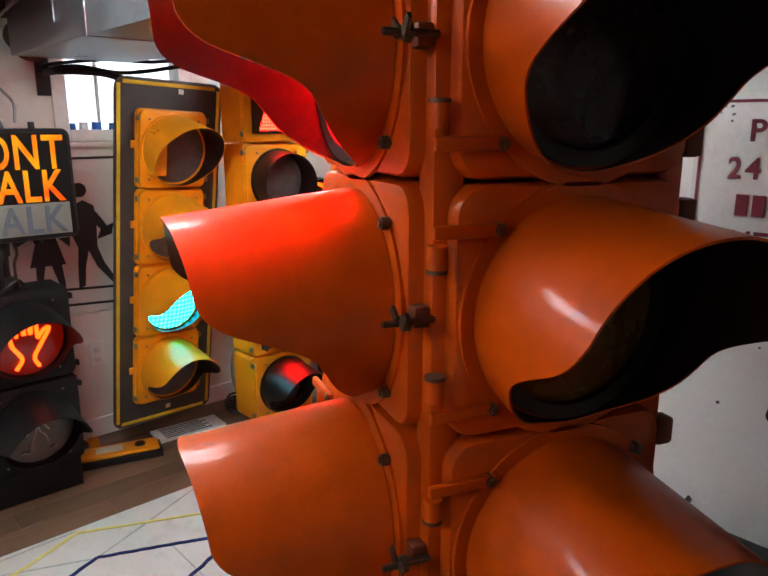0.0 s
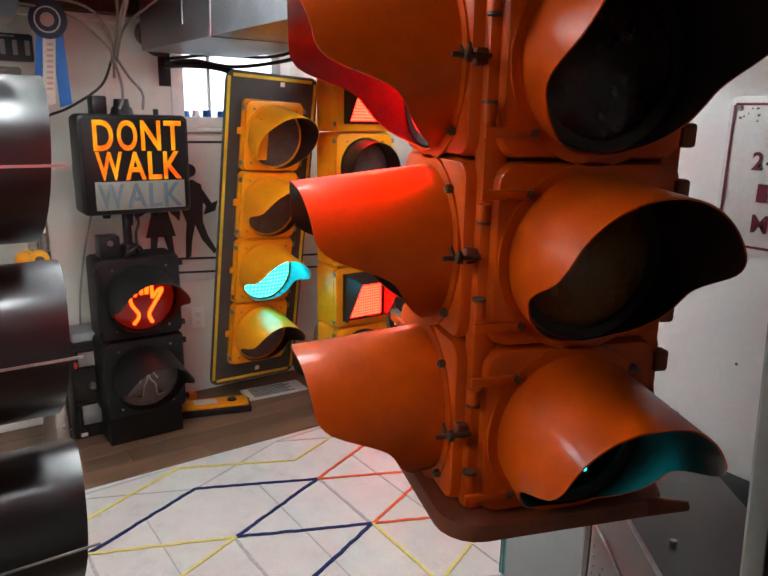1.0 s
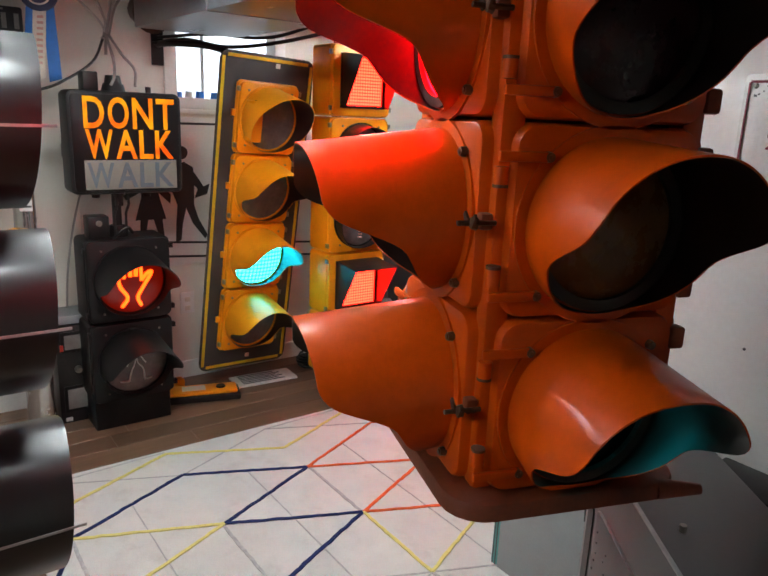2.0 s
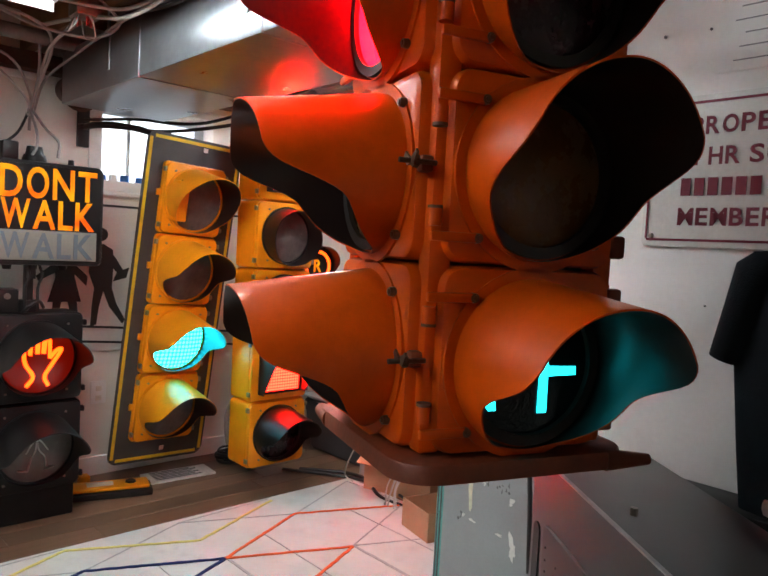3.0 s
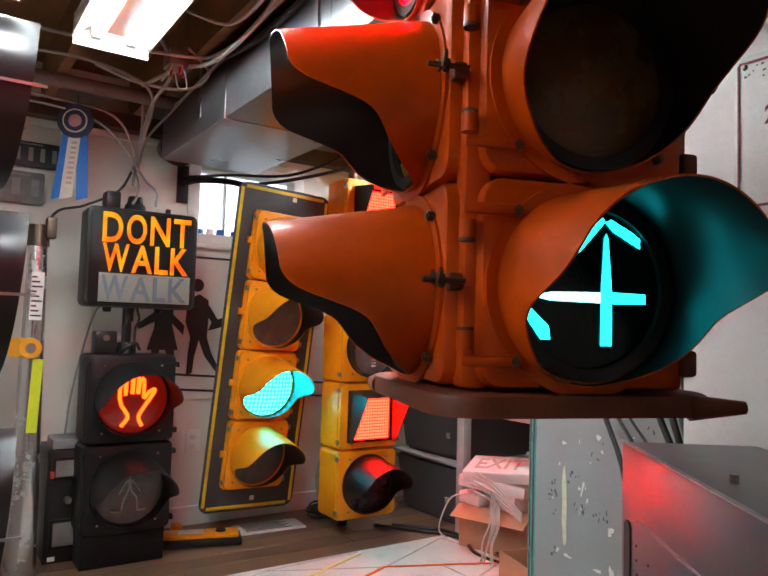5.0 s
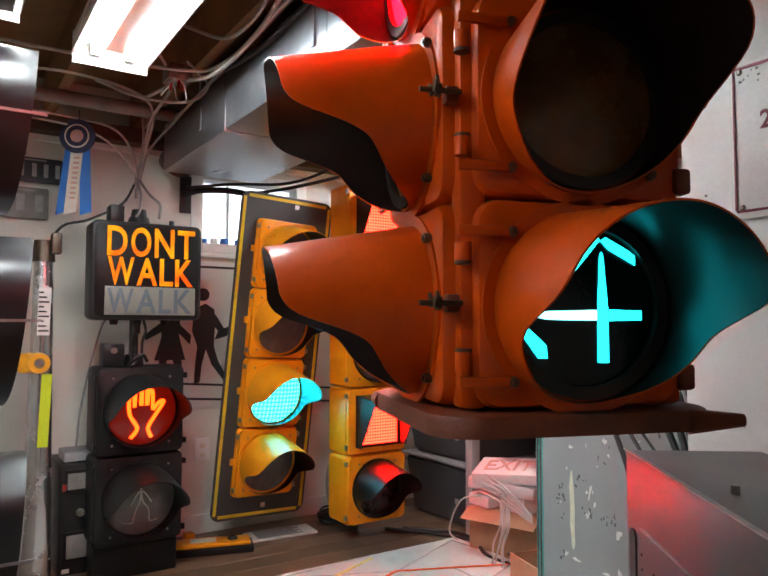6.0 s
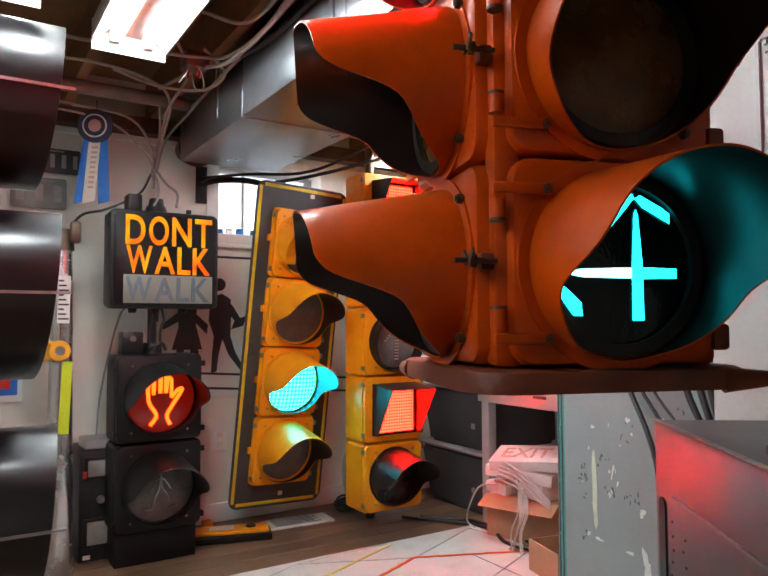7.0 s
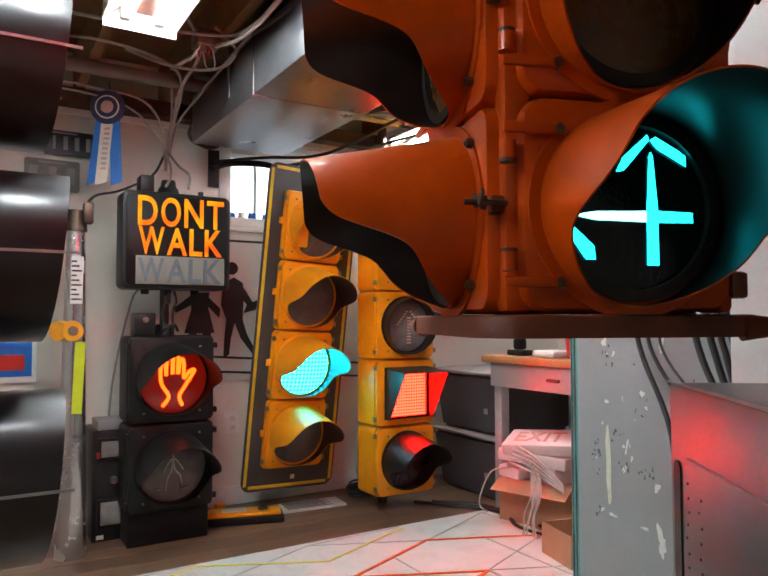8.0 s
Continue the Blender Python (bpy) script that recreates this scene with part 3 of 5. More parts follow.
rnd = random.Random(11)
CABLES = [
    ([(0.35, 2.0, 2.05), (0.4, 2.35, 2.02), (0.36, 2.6, 2.0), (0.25, 2.72, 1.88), (0.2, 2.73, 1.8)], 0.006, M_CABLE_W),
    ([(0.3, 1.8, 2.0), (0.42, 2.2, 1.985), (0.4, 2.5, 1.96), (0.3, 2.68, 1.86), (0.2, 2.74, 1.8)], 0.005, M_CABLE_W),
    ([(0.8, 1.2, 2.09), (0.75, 1.9, 2.05), (0.85, 2.3, 2.06), (0.7, 2.6, 2.08), (0.55, 2.72, 2.04), (0.3, 2.74, 1.9)], 0.006, M_CABLE_W),
    ([(1.05, 1.6, 2.09), (1.0, 2.1, 2.08), (1.1, 2.65, 2.06), (1.3, 2.78, 2.05), (1.9, 2.77, 2.06), (2.5, 2.78, 2.09)], 0.007, M_CABLE_W),
    ([(0.2, 2.75, 1.8), (0.32, 2.76, 1.93), (0.6, 2.79, 2.0), (1.0, 2.79, 2.03), (1.6, 2.8, 2.07), (2.2, 2.79, 2.1)], 0.006, M_CABLE_G),
    ([(0.22, 2.74, 1.82), (0.5, 2.72, 2.02), (0.9, 2.7, 2.07), (1.2, 2.55, 2.1)], 0.007, M_CABLE_W),
    ([(0.6, 2.66, 2.09), (1.0, 2.7, 2.05), (1.3, 2.74, 2.0), (1.7, 2.76, 2.04), (2.1, 2.7, 2.1)], 0.008, M_CABLE_W),
    ([(1.0, 2.79, 2.08), (1.5, 2.806, 2.02), (2.0, 2.806, 2.04), (2.55, 2.8, 2.08)], 0.009, M_CABLE_B),
    ([(0.7, 2.45, 2.1), (0.8, 2.6, 2.03), (0.9, 2.76, 2.01), (1.05, 2.8, 2.04), (1.1, 2.7, 2.1)], 0.006, M_CABLE_W),
    ([(1.4, 2.6, 2.1), (1.55, 2.7, 2.03), (1.8, 2.72, 2.06), (1.95, 2.62, 2.1)], 0.006, M_CABLE_W),
    ([(0.45, 2.7, 2.06), (0.38, 2.72, 1.95), (0.22, 2.735, 1.8), (0.2, 2.735, 1.72)], 0.007, M_CABLE_G),
    ([(0.21, 2.73, 1.82), (0.4, 2.71, 1.7), (0.52, 2.68, 1.62), (0.53, 2.66, 1.58)], 0.006, M_CABLE_G),
    ([(0.21, 2.74, 1.82), (0.35, 2.76, 1.72), (0.5, 2.77, 1.65), (0.53, 2.76, 1.58)], 0.006, M_CABLE_G),
    ([(0.2, 2.73, 1.8), (0.25, 2.66, 1.68), (0.33, 2.5, 1.58), (0.4, 2.38, 1.53), (0.43, 2.32, 1.42)], 0.006, M_CABLE_B),
    ([(0.04, 3.0, 1.8), (0.1, 3.15, 1.83), (0.25, 3.3, 1.8), (0.42, 3.5, 1.83), (0.6, 3.8, 1.92), (0.9, 4.2, 2.05)], 0.009, M_CABLE_B),
    ([(0.06, 3.02, 1.83), (0.15, 3.25, 1.86), (0.35, 3.45, 1.85), (0.5, 3.6, 1.9), (0.8, 3.75, 2.0), (1.2, 3.9, 2.09)], 0.008, M_CABLE_B),
    ([(0.5, 3.34, 1.98), (0.75, 3.6, 2.0), (1.0, 3.8, 2.02), (1.3, 3.9, 2.08)], 0.005, M_CABLE_W),
]
for pts, r, mt in CABLES:
    kind = {"white_cable": "white", "grey_cable": "grey", "black_cable": "black"}[mt.name]
    single("cable", wire(pts, r), mt, None, f"{kind} electrical cable draped under the ceiling joists", "cable", "ceiling cables")
single("cable_tie", annulus(0.008, 0.018, -0.006, 0.006, 16), M_CABLE_W, at(0.2, 2.735, 1.79, 90), "white plastic tie round hanging cables", "cable tie")
jb = thing("junction_box", at(1.05, 2.68, 2.03), "small metal junction box with red wire caps", "junction box")
part("steel_box", box(-0.045, 0.045, -0.045, 0.045, 0, 0.06, 0.004), M_STEEL, jb)
for dx, dy in ((-0.02, -0.02), (0.02, 0.0), (0.0, 0.02)):
    part("wire_cap", rod((dx, dy, 0.001), (dx, dy, -0.03), 0.007, 0.004, 8), M_REDPLAST, jb)
for pts in ([(-0.04, 0, 0.0), (-0.06, 0.02, -0.05), (-0.02, 0.04, -0.06), (0.03, 0.02, -0.03), (0.04, 0, 0.0)], [(0.03, -0.03, 0.0), (0.06, -0.05, -0.04), (0.0, -0.06, -0.06), (-0.03, -0.03, 0.0)]):
    part("loose_wire", wire(pts, 0.003, 6), M_CABLE_W, jb)


def fitted(text, w, h, depth, weight=0.0):
    """Writing stretched to a given width and height, its lower left corner at the origin."""
    b = letters(text, 1.0, depth, weight)
    xs, zs = [v.co.x for v in b.verts], [v.co.z for v in b.verts]
    for v in b.verts:
        v.co.x = (v.co.x - min(xs)) / (max(xs) - min(xs)) * w
        v.co.z = (v.co.z - min(zs)) / (max(zs) - min(zs)) * h
    return b


def spaced(text, widths, gap, h, depth, weight=0.016, spaces=()):
    """Narrow capitals, each fitted to its own width, side by side with gaps; spaces: room before a letter."""
    b, x = bmesh.new(), 0.0
    for k, (ch, w) in enumerate(zip(text, widths)):
        x += spaces[k] if spaces else 0.0
        join(b, moved(fitted(ch, w, h, depth, weight), at(x, 0, 0)))
        x += w + gap
    return b


# ---------------------------------------------------------------- the four-way signal
PITCH, FACE, Z0 = 0.256, 0.17, 1.002
CX, CY, TURN = 2.9007, 2.6567, 70.3


def wing_nut(parent, m):
    b = rod((0, 0.02, 0), (0, -0.042, 0), 0.0042, seg=8)
    rod((0, -0.012, 0), (0, -0.02, 0), 0.011, 0.009, 8, bm=b)
    for s in (-1, 1):
        w = outline([(s * 0.004, -0.004), (s * 0.012, -0.006), (s * 0.022, 0.01), (s * 0.018, 0.016), (s * 0.008, 0.008), (s * 0.004, 0.006)], 0.004, y0=-0.024)
        join(b, w)
    part("wing_nut", b, M_DARKSTEEL, parent, "oily steel bolt with wing nut", m)


def four_way():
    t = thing("four_way_signal", at(CX, CY, 0, 0, 0, TURN), "aged orange-yellow four-way traffic signal hanging from the ceiling", "traffic signal")
    col = box(-0.125, 0.125, -0.125, 0.125, Z0, Z0 + 3 * PITCH, 0.01)
    part("core", col, M_GRIME_SHADE, t, "grimy inner column")
    for sx, sy in ((-1, -1), (1, -1), (-1, 1), (1, 1)):
        post = box(sx * 0.134 - 0.018, sx * 0.134 + 0.018, sy * 0.134 - 0.018, sy * 0.134 + 0.018, Z0, Z0 + 3 * PITCH, 0.009)
        part("corner_post", post, M_YELLOW, t)
    # meshes that all faces share
    door_me = rounded(0.272, PITCH - 0.004, 0.034, 0.03, 0.011)
    keep = {}
    # droop and sideways bend of the visors, in degrees, by face and section
    BENT = {(3, 2): (10.0, -8.0), (3, 1): (9.9, -8.0), (3, 0): (11.1, -8.2), (0, 2): (5.5, -6.0), (0, 1): (4.8, -7.6), (0, 0): (7.8, -2.0)}
    lit = {(0, 0): "arrow", (3, 2): "red", (2, 2): "red"}
    for f in range(4):
        turn = Matrix.Rotation(radians(90 * f), 4, "Z")
        for s in range(3):
            zc = Z0 + PITCH * (s + 0.5)
            m = turn @ at(0, -FACE, zc)
            door = part("door", keep.get("door") or door_me, M_YELLOW, t, "hinged door with hooded lens", m)
            keep["door"] = door.data
            off = Matrix.Translation((0, 0, -0.004))
            ring = part("flange", keep.get("ring") or annulus(0.112, 0.131, -0.003, 0.002, 48), M_YELLOW, door, "", off)
            keep["ring"] = ring.data
            gas = part("gasket", keep.get("gas") or annulus(0.097, 0.1118, -0.012, 0.004, 48), M_RING, door, "", off)
            keep["gas"] = gas.data
            if f == 1:
                part("lens", disc(0.1, -0.003, 0.02), M_LENSBLACK, door, "unlit dark lens", off)
            if f != 1:
                droop, skew = BENT.get((f, s), (8.0, -4.0))
                part("visor", visor(0.117, 0.198, WAVE, droop, 0.0022, 0.0636, 96, 14, skew), (M_YELLOW, M_VISOR_IN), door, "cut-away visor, black inside", off @ at(0, -0.004, 0))
                what = lit.get((f, s))
                if what == "arrow":
                    part("lens", disc(0.1, -0.003, 0.0015), M_LENSBLACK, door, "black lens with lit green arrows", off)
                    arrows(door, off)
                else:
                    mat = G_RED if what == "red" else (M_LENSBLACK, M_LENSDARK_A, M_LENSDARK_R)[s]
                    part("lens", disc(0.1, -0.003, 0.02), mat, door, "lit red lens" if what == "red" else "unlit dark lens", off)
            for dx, dz in ((-0.0945, 0.089), (-0.0945, -0.089), (0.0945, 0.089), (0.0945, -0.089)):
                sc = rod((0, 0.002, 0), (0, -0.0125, 0), 0.0048, 0.0036, 10)
                rod((0, -0.002, 0), (0, -0.0105, 0), 0.0072, 0.0062, 12, bm=sc)
                k = part("screw", keep.get("screw") or sc, M_BOLT, door, "", at(dx, 0, dz - 0.004))
                keep["screw"] = k.data
            if f == 1:
                for dz in (0.089, -0.089):
                    blk = box(-0.159, -0.136, 0.002, 0.026, -0.017, 0.017, 0.005)
                    k = part("hinge_block", keep.get("blk") or blk, M_RUSTY, door, "", at(0, 0, dz - 0.004))
                    keep["blk"] = k.data
                continue
            for dz in (0.089, -0.089):
                arm = box(-0.163, -0.088, -0.0095, -0.001, -0.0065, 0.0065, 0.003)
                k = part("hinge_arm", keep.get("arm") or arm, M_YELLOW, door, "", at(0, 0, dz - 0.004))
                keep["arm"] = k.data
                kn = rod((-0.153, 0.005, -0.011), (-0.153, 0.005, 0.011), 0.0098, seg=16)
                k = part("hinge_knuckle", keep.get("kn") or kn, M_YELLOW, door, "", at(0, 0, dz - 0.004 - math.copysign(0.024, dz)))
                keep["kn"] = k.data
                # Solid dark ring laid on the hinge as the shade of its gap.
                pin = rod((-0.153, 0.005, -0.002), (-0.153, 0.005, 0.002), 0.0101, seg=14)
                k = part("hinge_gap_shade", keep.get("pin") or pin, M_GRIME_SHADE, door, "", at(0, 0, dz - 0.004 - math.copysign(0.0371, dz)))
                keep["pin"] = k.data
            lug = box(0.132, 0.15, 0.002, 0.02, -0.011, 0.011, 0.004)
            k = part("latch_lug", keep.get("lug") or lug, M_RUSTY, door, "", at(0, 0, 0))
            keep["lug"] = k.data
            wing_nut(door, at(0.157, 0.002, 0.0, 0, 0, 0) @ Matrix.Scale(0.85, 4))
    # castings under and over the doors
    for name, za, zb in (("bottom_casting", Z0 - 0.029, Z0 - 0.002), ("top_casting", Z0 + 3 * PITCH + 0.002, Z0 + 3 * PITCH + 0.03)):
        part(name, moved(rounded(0.38, 0.38, zb - za, 0.06, 0.008), Matrix.Translation((0, 0, zb)) @ pose(0, 0, 0, -90)), M_RUSTY, t, "rusty square end casting")
    part("casting_horn", rod((0.14, -0.178, Z0 - 0.018), (0.205, -0.197, Z0 - 0.016), 0.0165, 0.008, 14), M_RUSTY, t)
    part("casting_horn", rod((-0.178, 0.12, Z0 - 0.018), (-0.172, 0.195, Z0 - 0.02), 0.0165, 0.012, 14), M_RUSTY, t)
    pipe = rod((0, 0, Z0 + 3 * PITCH + 0.03), (0, 0, 2.13), 0.024, seg=18)
    rod((0, 0, Z0 + 3 * PITCH + 0.03), (0, 0, Z0 + 3 * PITCH + 0.07), 0.06, 0.04, 20, bm=pipe)
    part("hanger_pipe", pipe, M_RUSTY, t)
    part("hanger_plate", box(-0.06, 0.06, -0.3, 0.3, 2.075, 2.1, 0.004), M_DARKSTEEL, t)
    return t


def arrows(door, off):
    """An arrow up and an arrow to the left, lit."""
    def stroke(pts):
        return outline(pts, 0.001, 0.0, None, -0.006)
    b = stroke([(0.017, -0.068), (0.032, -0.068), (0.0315, -0.0), (0.026, 0.062), (0.0235, 0.068), (0.021, 0.062), (0.0175, 0.0)])
    join(b, stroke([(0.0225, 0.082), (0.033, 0.071), (0.07, 0.052), (0.07, 0.064), (0.06, 0.071), (0.03, 0.086)]))
    join(b, stroke([(0.0215, 0.082), (0.019, 0.088), (-0.013, 0.06), (-0.022, 0.042), (-0.012, 0.044), (0.004, 0.062)]))
    join(b, stroke([(0.078, -0.016), (0.078, -0.004), (0.0325, -0.003), (0.0325, -0.017)]))
    join(b, stroke([(-0.089, -0.012), (-0.083, -0.0185), (-0.052, -0.046), (-0.05, -0.062), (-0.062, -0.062), (-0.086, -0.03), (-0.0935, -0.018)]))
    join(b, stroke([(-0.0935, -0.007), (-0.086, 0.01), (-0.062, 0.034), (-0.05, 0.034), (-0.074, 0.006), (-0.087, -0.009)]))
    part("arrow_symbol", b, G_CYAN, door, "lit cyan-green arrows", off)
    part("arrow_shaft", stroke([(0.0165, -0.0165), (0.0165, -0.0035), (-0.05, -0.0055), (-0.078, -0.0105), (-0.05, -0.0155)]), G_CYANHOT, door, "brightest lit arrow shaft", off)


four_way()


# ---------------------------------------------------------------- signal heads along the wall
def lens_section(t, z, size, paint_mat, hood_mat, law, lens, hood_len=0.24, tilt=8.0, wide=None, lens_label="", lens_r=None):
    """One signal section: housing behind, door, hood, lens, latches. Its front is at y = 0, its lower edge at z."""
    w = wide or size * 0.97
    r = lens_r or size * 0.415
    zc = z + size / 2
    sec = part("section", moved(rounded(w, size - 0.004, 0.17, 0.025, 0.006), Matrix.Translation((0, 0.02, zc))), paint_mat, t)
    part("door", moved(rounded(w - 0.012, size - 0.012, 0.02, 0.03, 0.006), Matrix.Translation((0, 0, zc))), paint_mat, sec)
    part("rim", moved(annulus(r, r + 0.016, -0.01, 0.003, 48), Matrix.Translation((0, 0, zc))), hood_mat if hood_mat is not paint_mat else paint_mat, sec)
    part("lens", disc(r, -0.004, 0.022), lens, sec, lens_label or "unlit smoky lens", at(0, 0, zc))
    if law:
        part("visor", visor(r + 0.01, hood_len, law, tilt, 0.0025, 0.02), (hood_mat, M_VISOR_IN), sec, "", at(0, -0.004, zc))
    for s in (-1, 1):
        for dz in (-0.38, 0.38):
            b = box(s * w / 2 - 0.004, s * w / 2 + 0.012, 0.005, 0.03, zc + dz * size - 0.012, zc + dz * size + 0.012, 0.003)
            part("latch", b, M_STEEL if paint_mat is M_FARYEL else paint_mat, sec)
        for dz in (-0.4, 0.4):
            part("screw", rod((s * r * 0.82, 0.001, zc + dz * size * 0.93), (s * r * 0.82, -0.006, zc + dz * size * 0.93), 0.006, 0.005, 8), M_STEEL, sec)
    return sec


def frame_of(bl, tl, tr):
    """A pose from a plate's lower left, upper left and upper right corners; origin at the foot's middle, facing -y."""
    bl, tl, tr = Vector(bl), Vector(tl), Vector(tr)
    z = (tl - bl).normalized()
    x = (tr - tl)
    x = (x - z * x.dot(z)).normalized()
    yv = z.cross(x)
    m = Matrix((x, yv, z)).transposed().to_4x4()
    m.translation = bl + x * ((tr - tl).length / 2)
    return m


def backplate_signal():
    m = frame_of((0.319, 3.101, 0.119), (0.49, 3.185, 1.777), (0.452, 3.715, 1.75))
    w, h = 0.53, 1.665
    t = thing("backplate_signal", m, "four-section yellow traffic signal on a dark backplate with yellow tape border", "traffic signal", "wall signals")
    plate = part("backplate", moved(rounded(w, h, 0.004, 0.05, 0), Matrix.Translation((0, 0.04, h / 2))), M_BACKPLATE, t, "dark grey sheet backplate")
    for a in ((-w / 2 + 0.012, -w / 2 + 0.028, 0.03, h - 0.03), (w / 2 - 0.028, w / 2 - 0.012, 0.03, h - 0.03), (-w / 2 + 0.04, w / 2 - 0.04, 0.014, 0.03), (-w / 2 + 0.04, w / 2 - 0.04, h - 0.03, h - 0.014)):
        part("tape", box(a[0], a[1], 0.0375, 0.0395, a[2], a[3]), M_TAPE, plate, "yellow reflective tape")
    for x, z in ((0.05, h - 0.047), (0.02, 0.062)):
        part("sticker", box(x - 0.012, x + 0.012, 0.0365, 0.0395, z - 0.011, z + 0.011), M_WHITE, plate)
    for s in (-1, 1):
        for k in range(4):
            z = 0.3 + k * 0.36
            part("bracket", box(s * 0.178 - 0.012, s * 0.178 + 0.012, 0.026, 0.0395, z - 0.016, z + 0.016, 0.002), M_FARYEL, plate)
    S = 0.355
    lens_section(t, 0.118, S, M_FARYEL, M_FARYEL, CUT, M_LENSGREY, 0.25, 8, 0.34)
    lens_section(t, 0.118 + S, S, M_FARYEL, M_FARYEL, CUT, G_GREENLED, 0.25, 8, 0.34, "lit green LED lens")
    lens_section(t, 0.118 + 2 * S, S, M_FARYEL, M_FARYEL, CUT, M_LENSGREY, 0.25, 8, 0.34)
    sec = lens_section(t, 0.118 + 3 * S, S, M_FARYEL, M_FARYEL, SCOOP, M_LENSGREY, 0.25, 8, 0.34)
    tag = box(-0.135, -0.075, -0.075, -0.004, 0.118 + 3.2 * S, 0.118 + 3.75 * S, 0.006)
    part("side_bracket", tag, M_FARYEL, sec)
    num = letters("7", 0.07, 0.002, 0.003)
    part("stencil", moved(num, at(-0.125, -0.0765, 0.118 + 3.62 * S)), M_INK, sec, "black stencilled figure seven")
    return t


backplate_signal()
arm = thing("support_arm", at(0, 0, 0), "black steel wall bracket arm holding a signal backplate", "bracket")
part("wall_plate", box(0.016, 0.03, 3.0, 3.06, 1.7, 1.9, 0.003), M_BLACK, arm)
part("arm_tube", wire([(0.02, 3.03, 1.8), (0.18, 3.06, 1.8), (0.3, 3.2, 1.79), (0.415, 3.3, 1.74)], 0.016, 12), M_BLACK, arm)
part("clamp", box(0.37, 0.425, 3.26, 3.34, 1.69, 1.77, 0.008), M_BLACK, arm)


def square_section(t, z, size, w, depth):
    zc = z + size / 2
    sec = part("section", moved(rounded(w, size - 0.004, 0.17, 0.02, 0.006), Matrix.Translation((0, 0.02, zc))), M_FARYEL, t)
    part("door", moved(rounded(w - 0.01, size - 0.012, 0.02, 0.02, 0.006), Matrix.Translation((0, 0, zc))), M_FARYEL, sec)
    a = 0.118
    part("lens", box(-a, a, -0.004, 0.004, zc - a, zc + a, 0.003), G_REDLED, sec, "lit red LED square panel", smooth=False)
    rim = box(-a - 0.014, -a - 0.001, -0.012, 0.002, zc - a - 0.014, zc + a + 0.014, 0.002)
    box(a + 0.001, a + 0.014, -0.012, 0.002, zc - a - 0.014, zc + a + 0.014, 0.002, bm=rim)
    box(-a - 0.001, a + 0.001, -0.012, 0.002, zc + a + 0.001, zc + a + 0.014, 0.002, bm=rim)
    box(-a - 0.001, a + 0.001, -0.012, 0.002, zc - a - 0.014, zc - a - 0.001, 0.002, bm=rim)
    part("rim", rim, M_BLACK, sec)
    hood = bmesh.new()
    e = a + 0.012
    quad = lambda *p: hood.faces.new([hood.verts.new(q) for q in p])
    quad((-e, -0.006, zc + e), (e, -0.006, zc + e), (e, -depth, zc + e - 0.02), (-e, -depth, zc + e - 0.02))
    for s in (-1, 1):
        quad((s * e, -0.006, zc + e), (s * e, -0.006, zc - e), (s * e, -0.05, zc - e), (s * e, -depth, zc + e - 0.02))
    bmesh.ops.remove_doubles(hood, verts=hood.verts[:], dist=1e-5)
    bmesh.ops.solidify(hood, geom=hood.faces[:], thickness=0.003)
    part("visor", hood, M_BLACK, sec, "black box-shaped visor", smooth=False)
    for s in (-1, 1):
        for dz in (-0.38, 0.38):
            part("latch", box(s * w / 2 - 0.004, s * w / 2 + 0.012, 0.005, 0.03, zc + dz * size - 0.012, zc + dz * size + 0.012, 0.003), M_STEEL, sec)


def rear_signal():
    t = thing("five_section_signal", at(0.62, 3.87, 0.09, 0, 0, 90), "yellow five-section signal with square red panels and round lenses", "traffic signal", "wall signals")
    S = 0.352
    lens_section(t, 0, S, M_FARYEL, M_BLACK, CUT, M_LENSDARK_R, 0.23, 8, 0.36, "unlit dark lens", 0.135)
    square_section(t, S, S - 0.01, 0.36, 0.19)
    s3 = lens_section(t, 2 * S - 0.01, S, M_FARYEL, M_BLACK, ((0, 0.5), (100, 0.5), (180, 0.2)), M_LENSGREY, 0.14, 8, 0.36, "unlit LED arrow lens", 0.135)
    zc = 2.5 * S - 0.01
    dots = bmesh.new()
    for k in range(9):
        for dx in (-0.006, 0.006):
            rod((dx, -0.018, zc - 0.09 + k * 0.016), (dx, -0.03, zc - 0.09 + k * 0.016), 0.0045, seg=6, bm=dots)
    for k in range(6):
        for s in (-1, 1):
            rod((s * (0.012 + k * 0.011), -0.018, zc + 0.07 - k * 0.013), (s * (0.012 + k * 0.011), -0.03, zc + 0.07 - k * 0.013), 0.0045, seg=6, bm=dots)
    part("arrow_dots", dots, M_ROSE, s3, "unlit arrow of small LED dots")
    lens_section(t, 3 * S - 0.01, S, M_FARYEL, M_BLACK, ((0, 0.6), (100, 0.6), (180, 0.3)), M_LENSGREY, 0.2, 8, 0.36, "", 0.135)
    square_section(t, 4 * S - 0.01, S, 0.36, 0.19)
    part("mast", rod((0, 0.24, -0.09), (0, 0.24, 2.01), 0.025, seg=16), M_DARKSTEEL, t, "dark pipe mast standing on the floor")
    for z in (0.3, 1.5):
        part("mast_clamp", box(-0.04, 0.04, 0.185, 0.27, z, z + 0.06, 0.006), M_DARKSTEEL, t)


rear_signal()


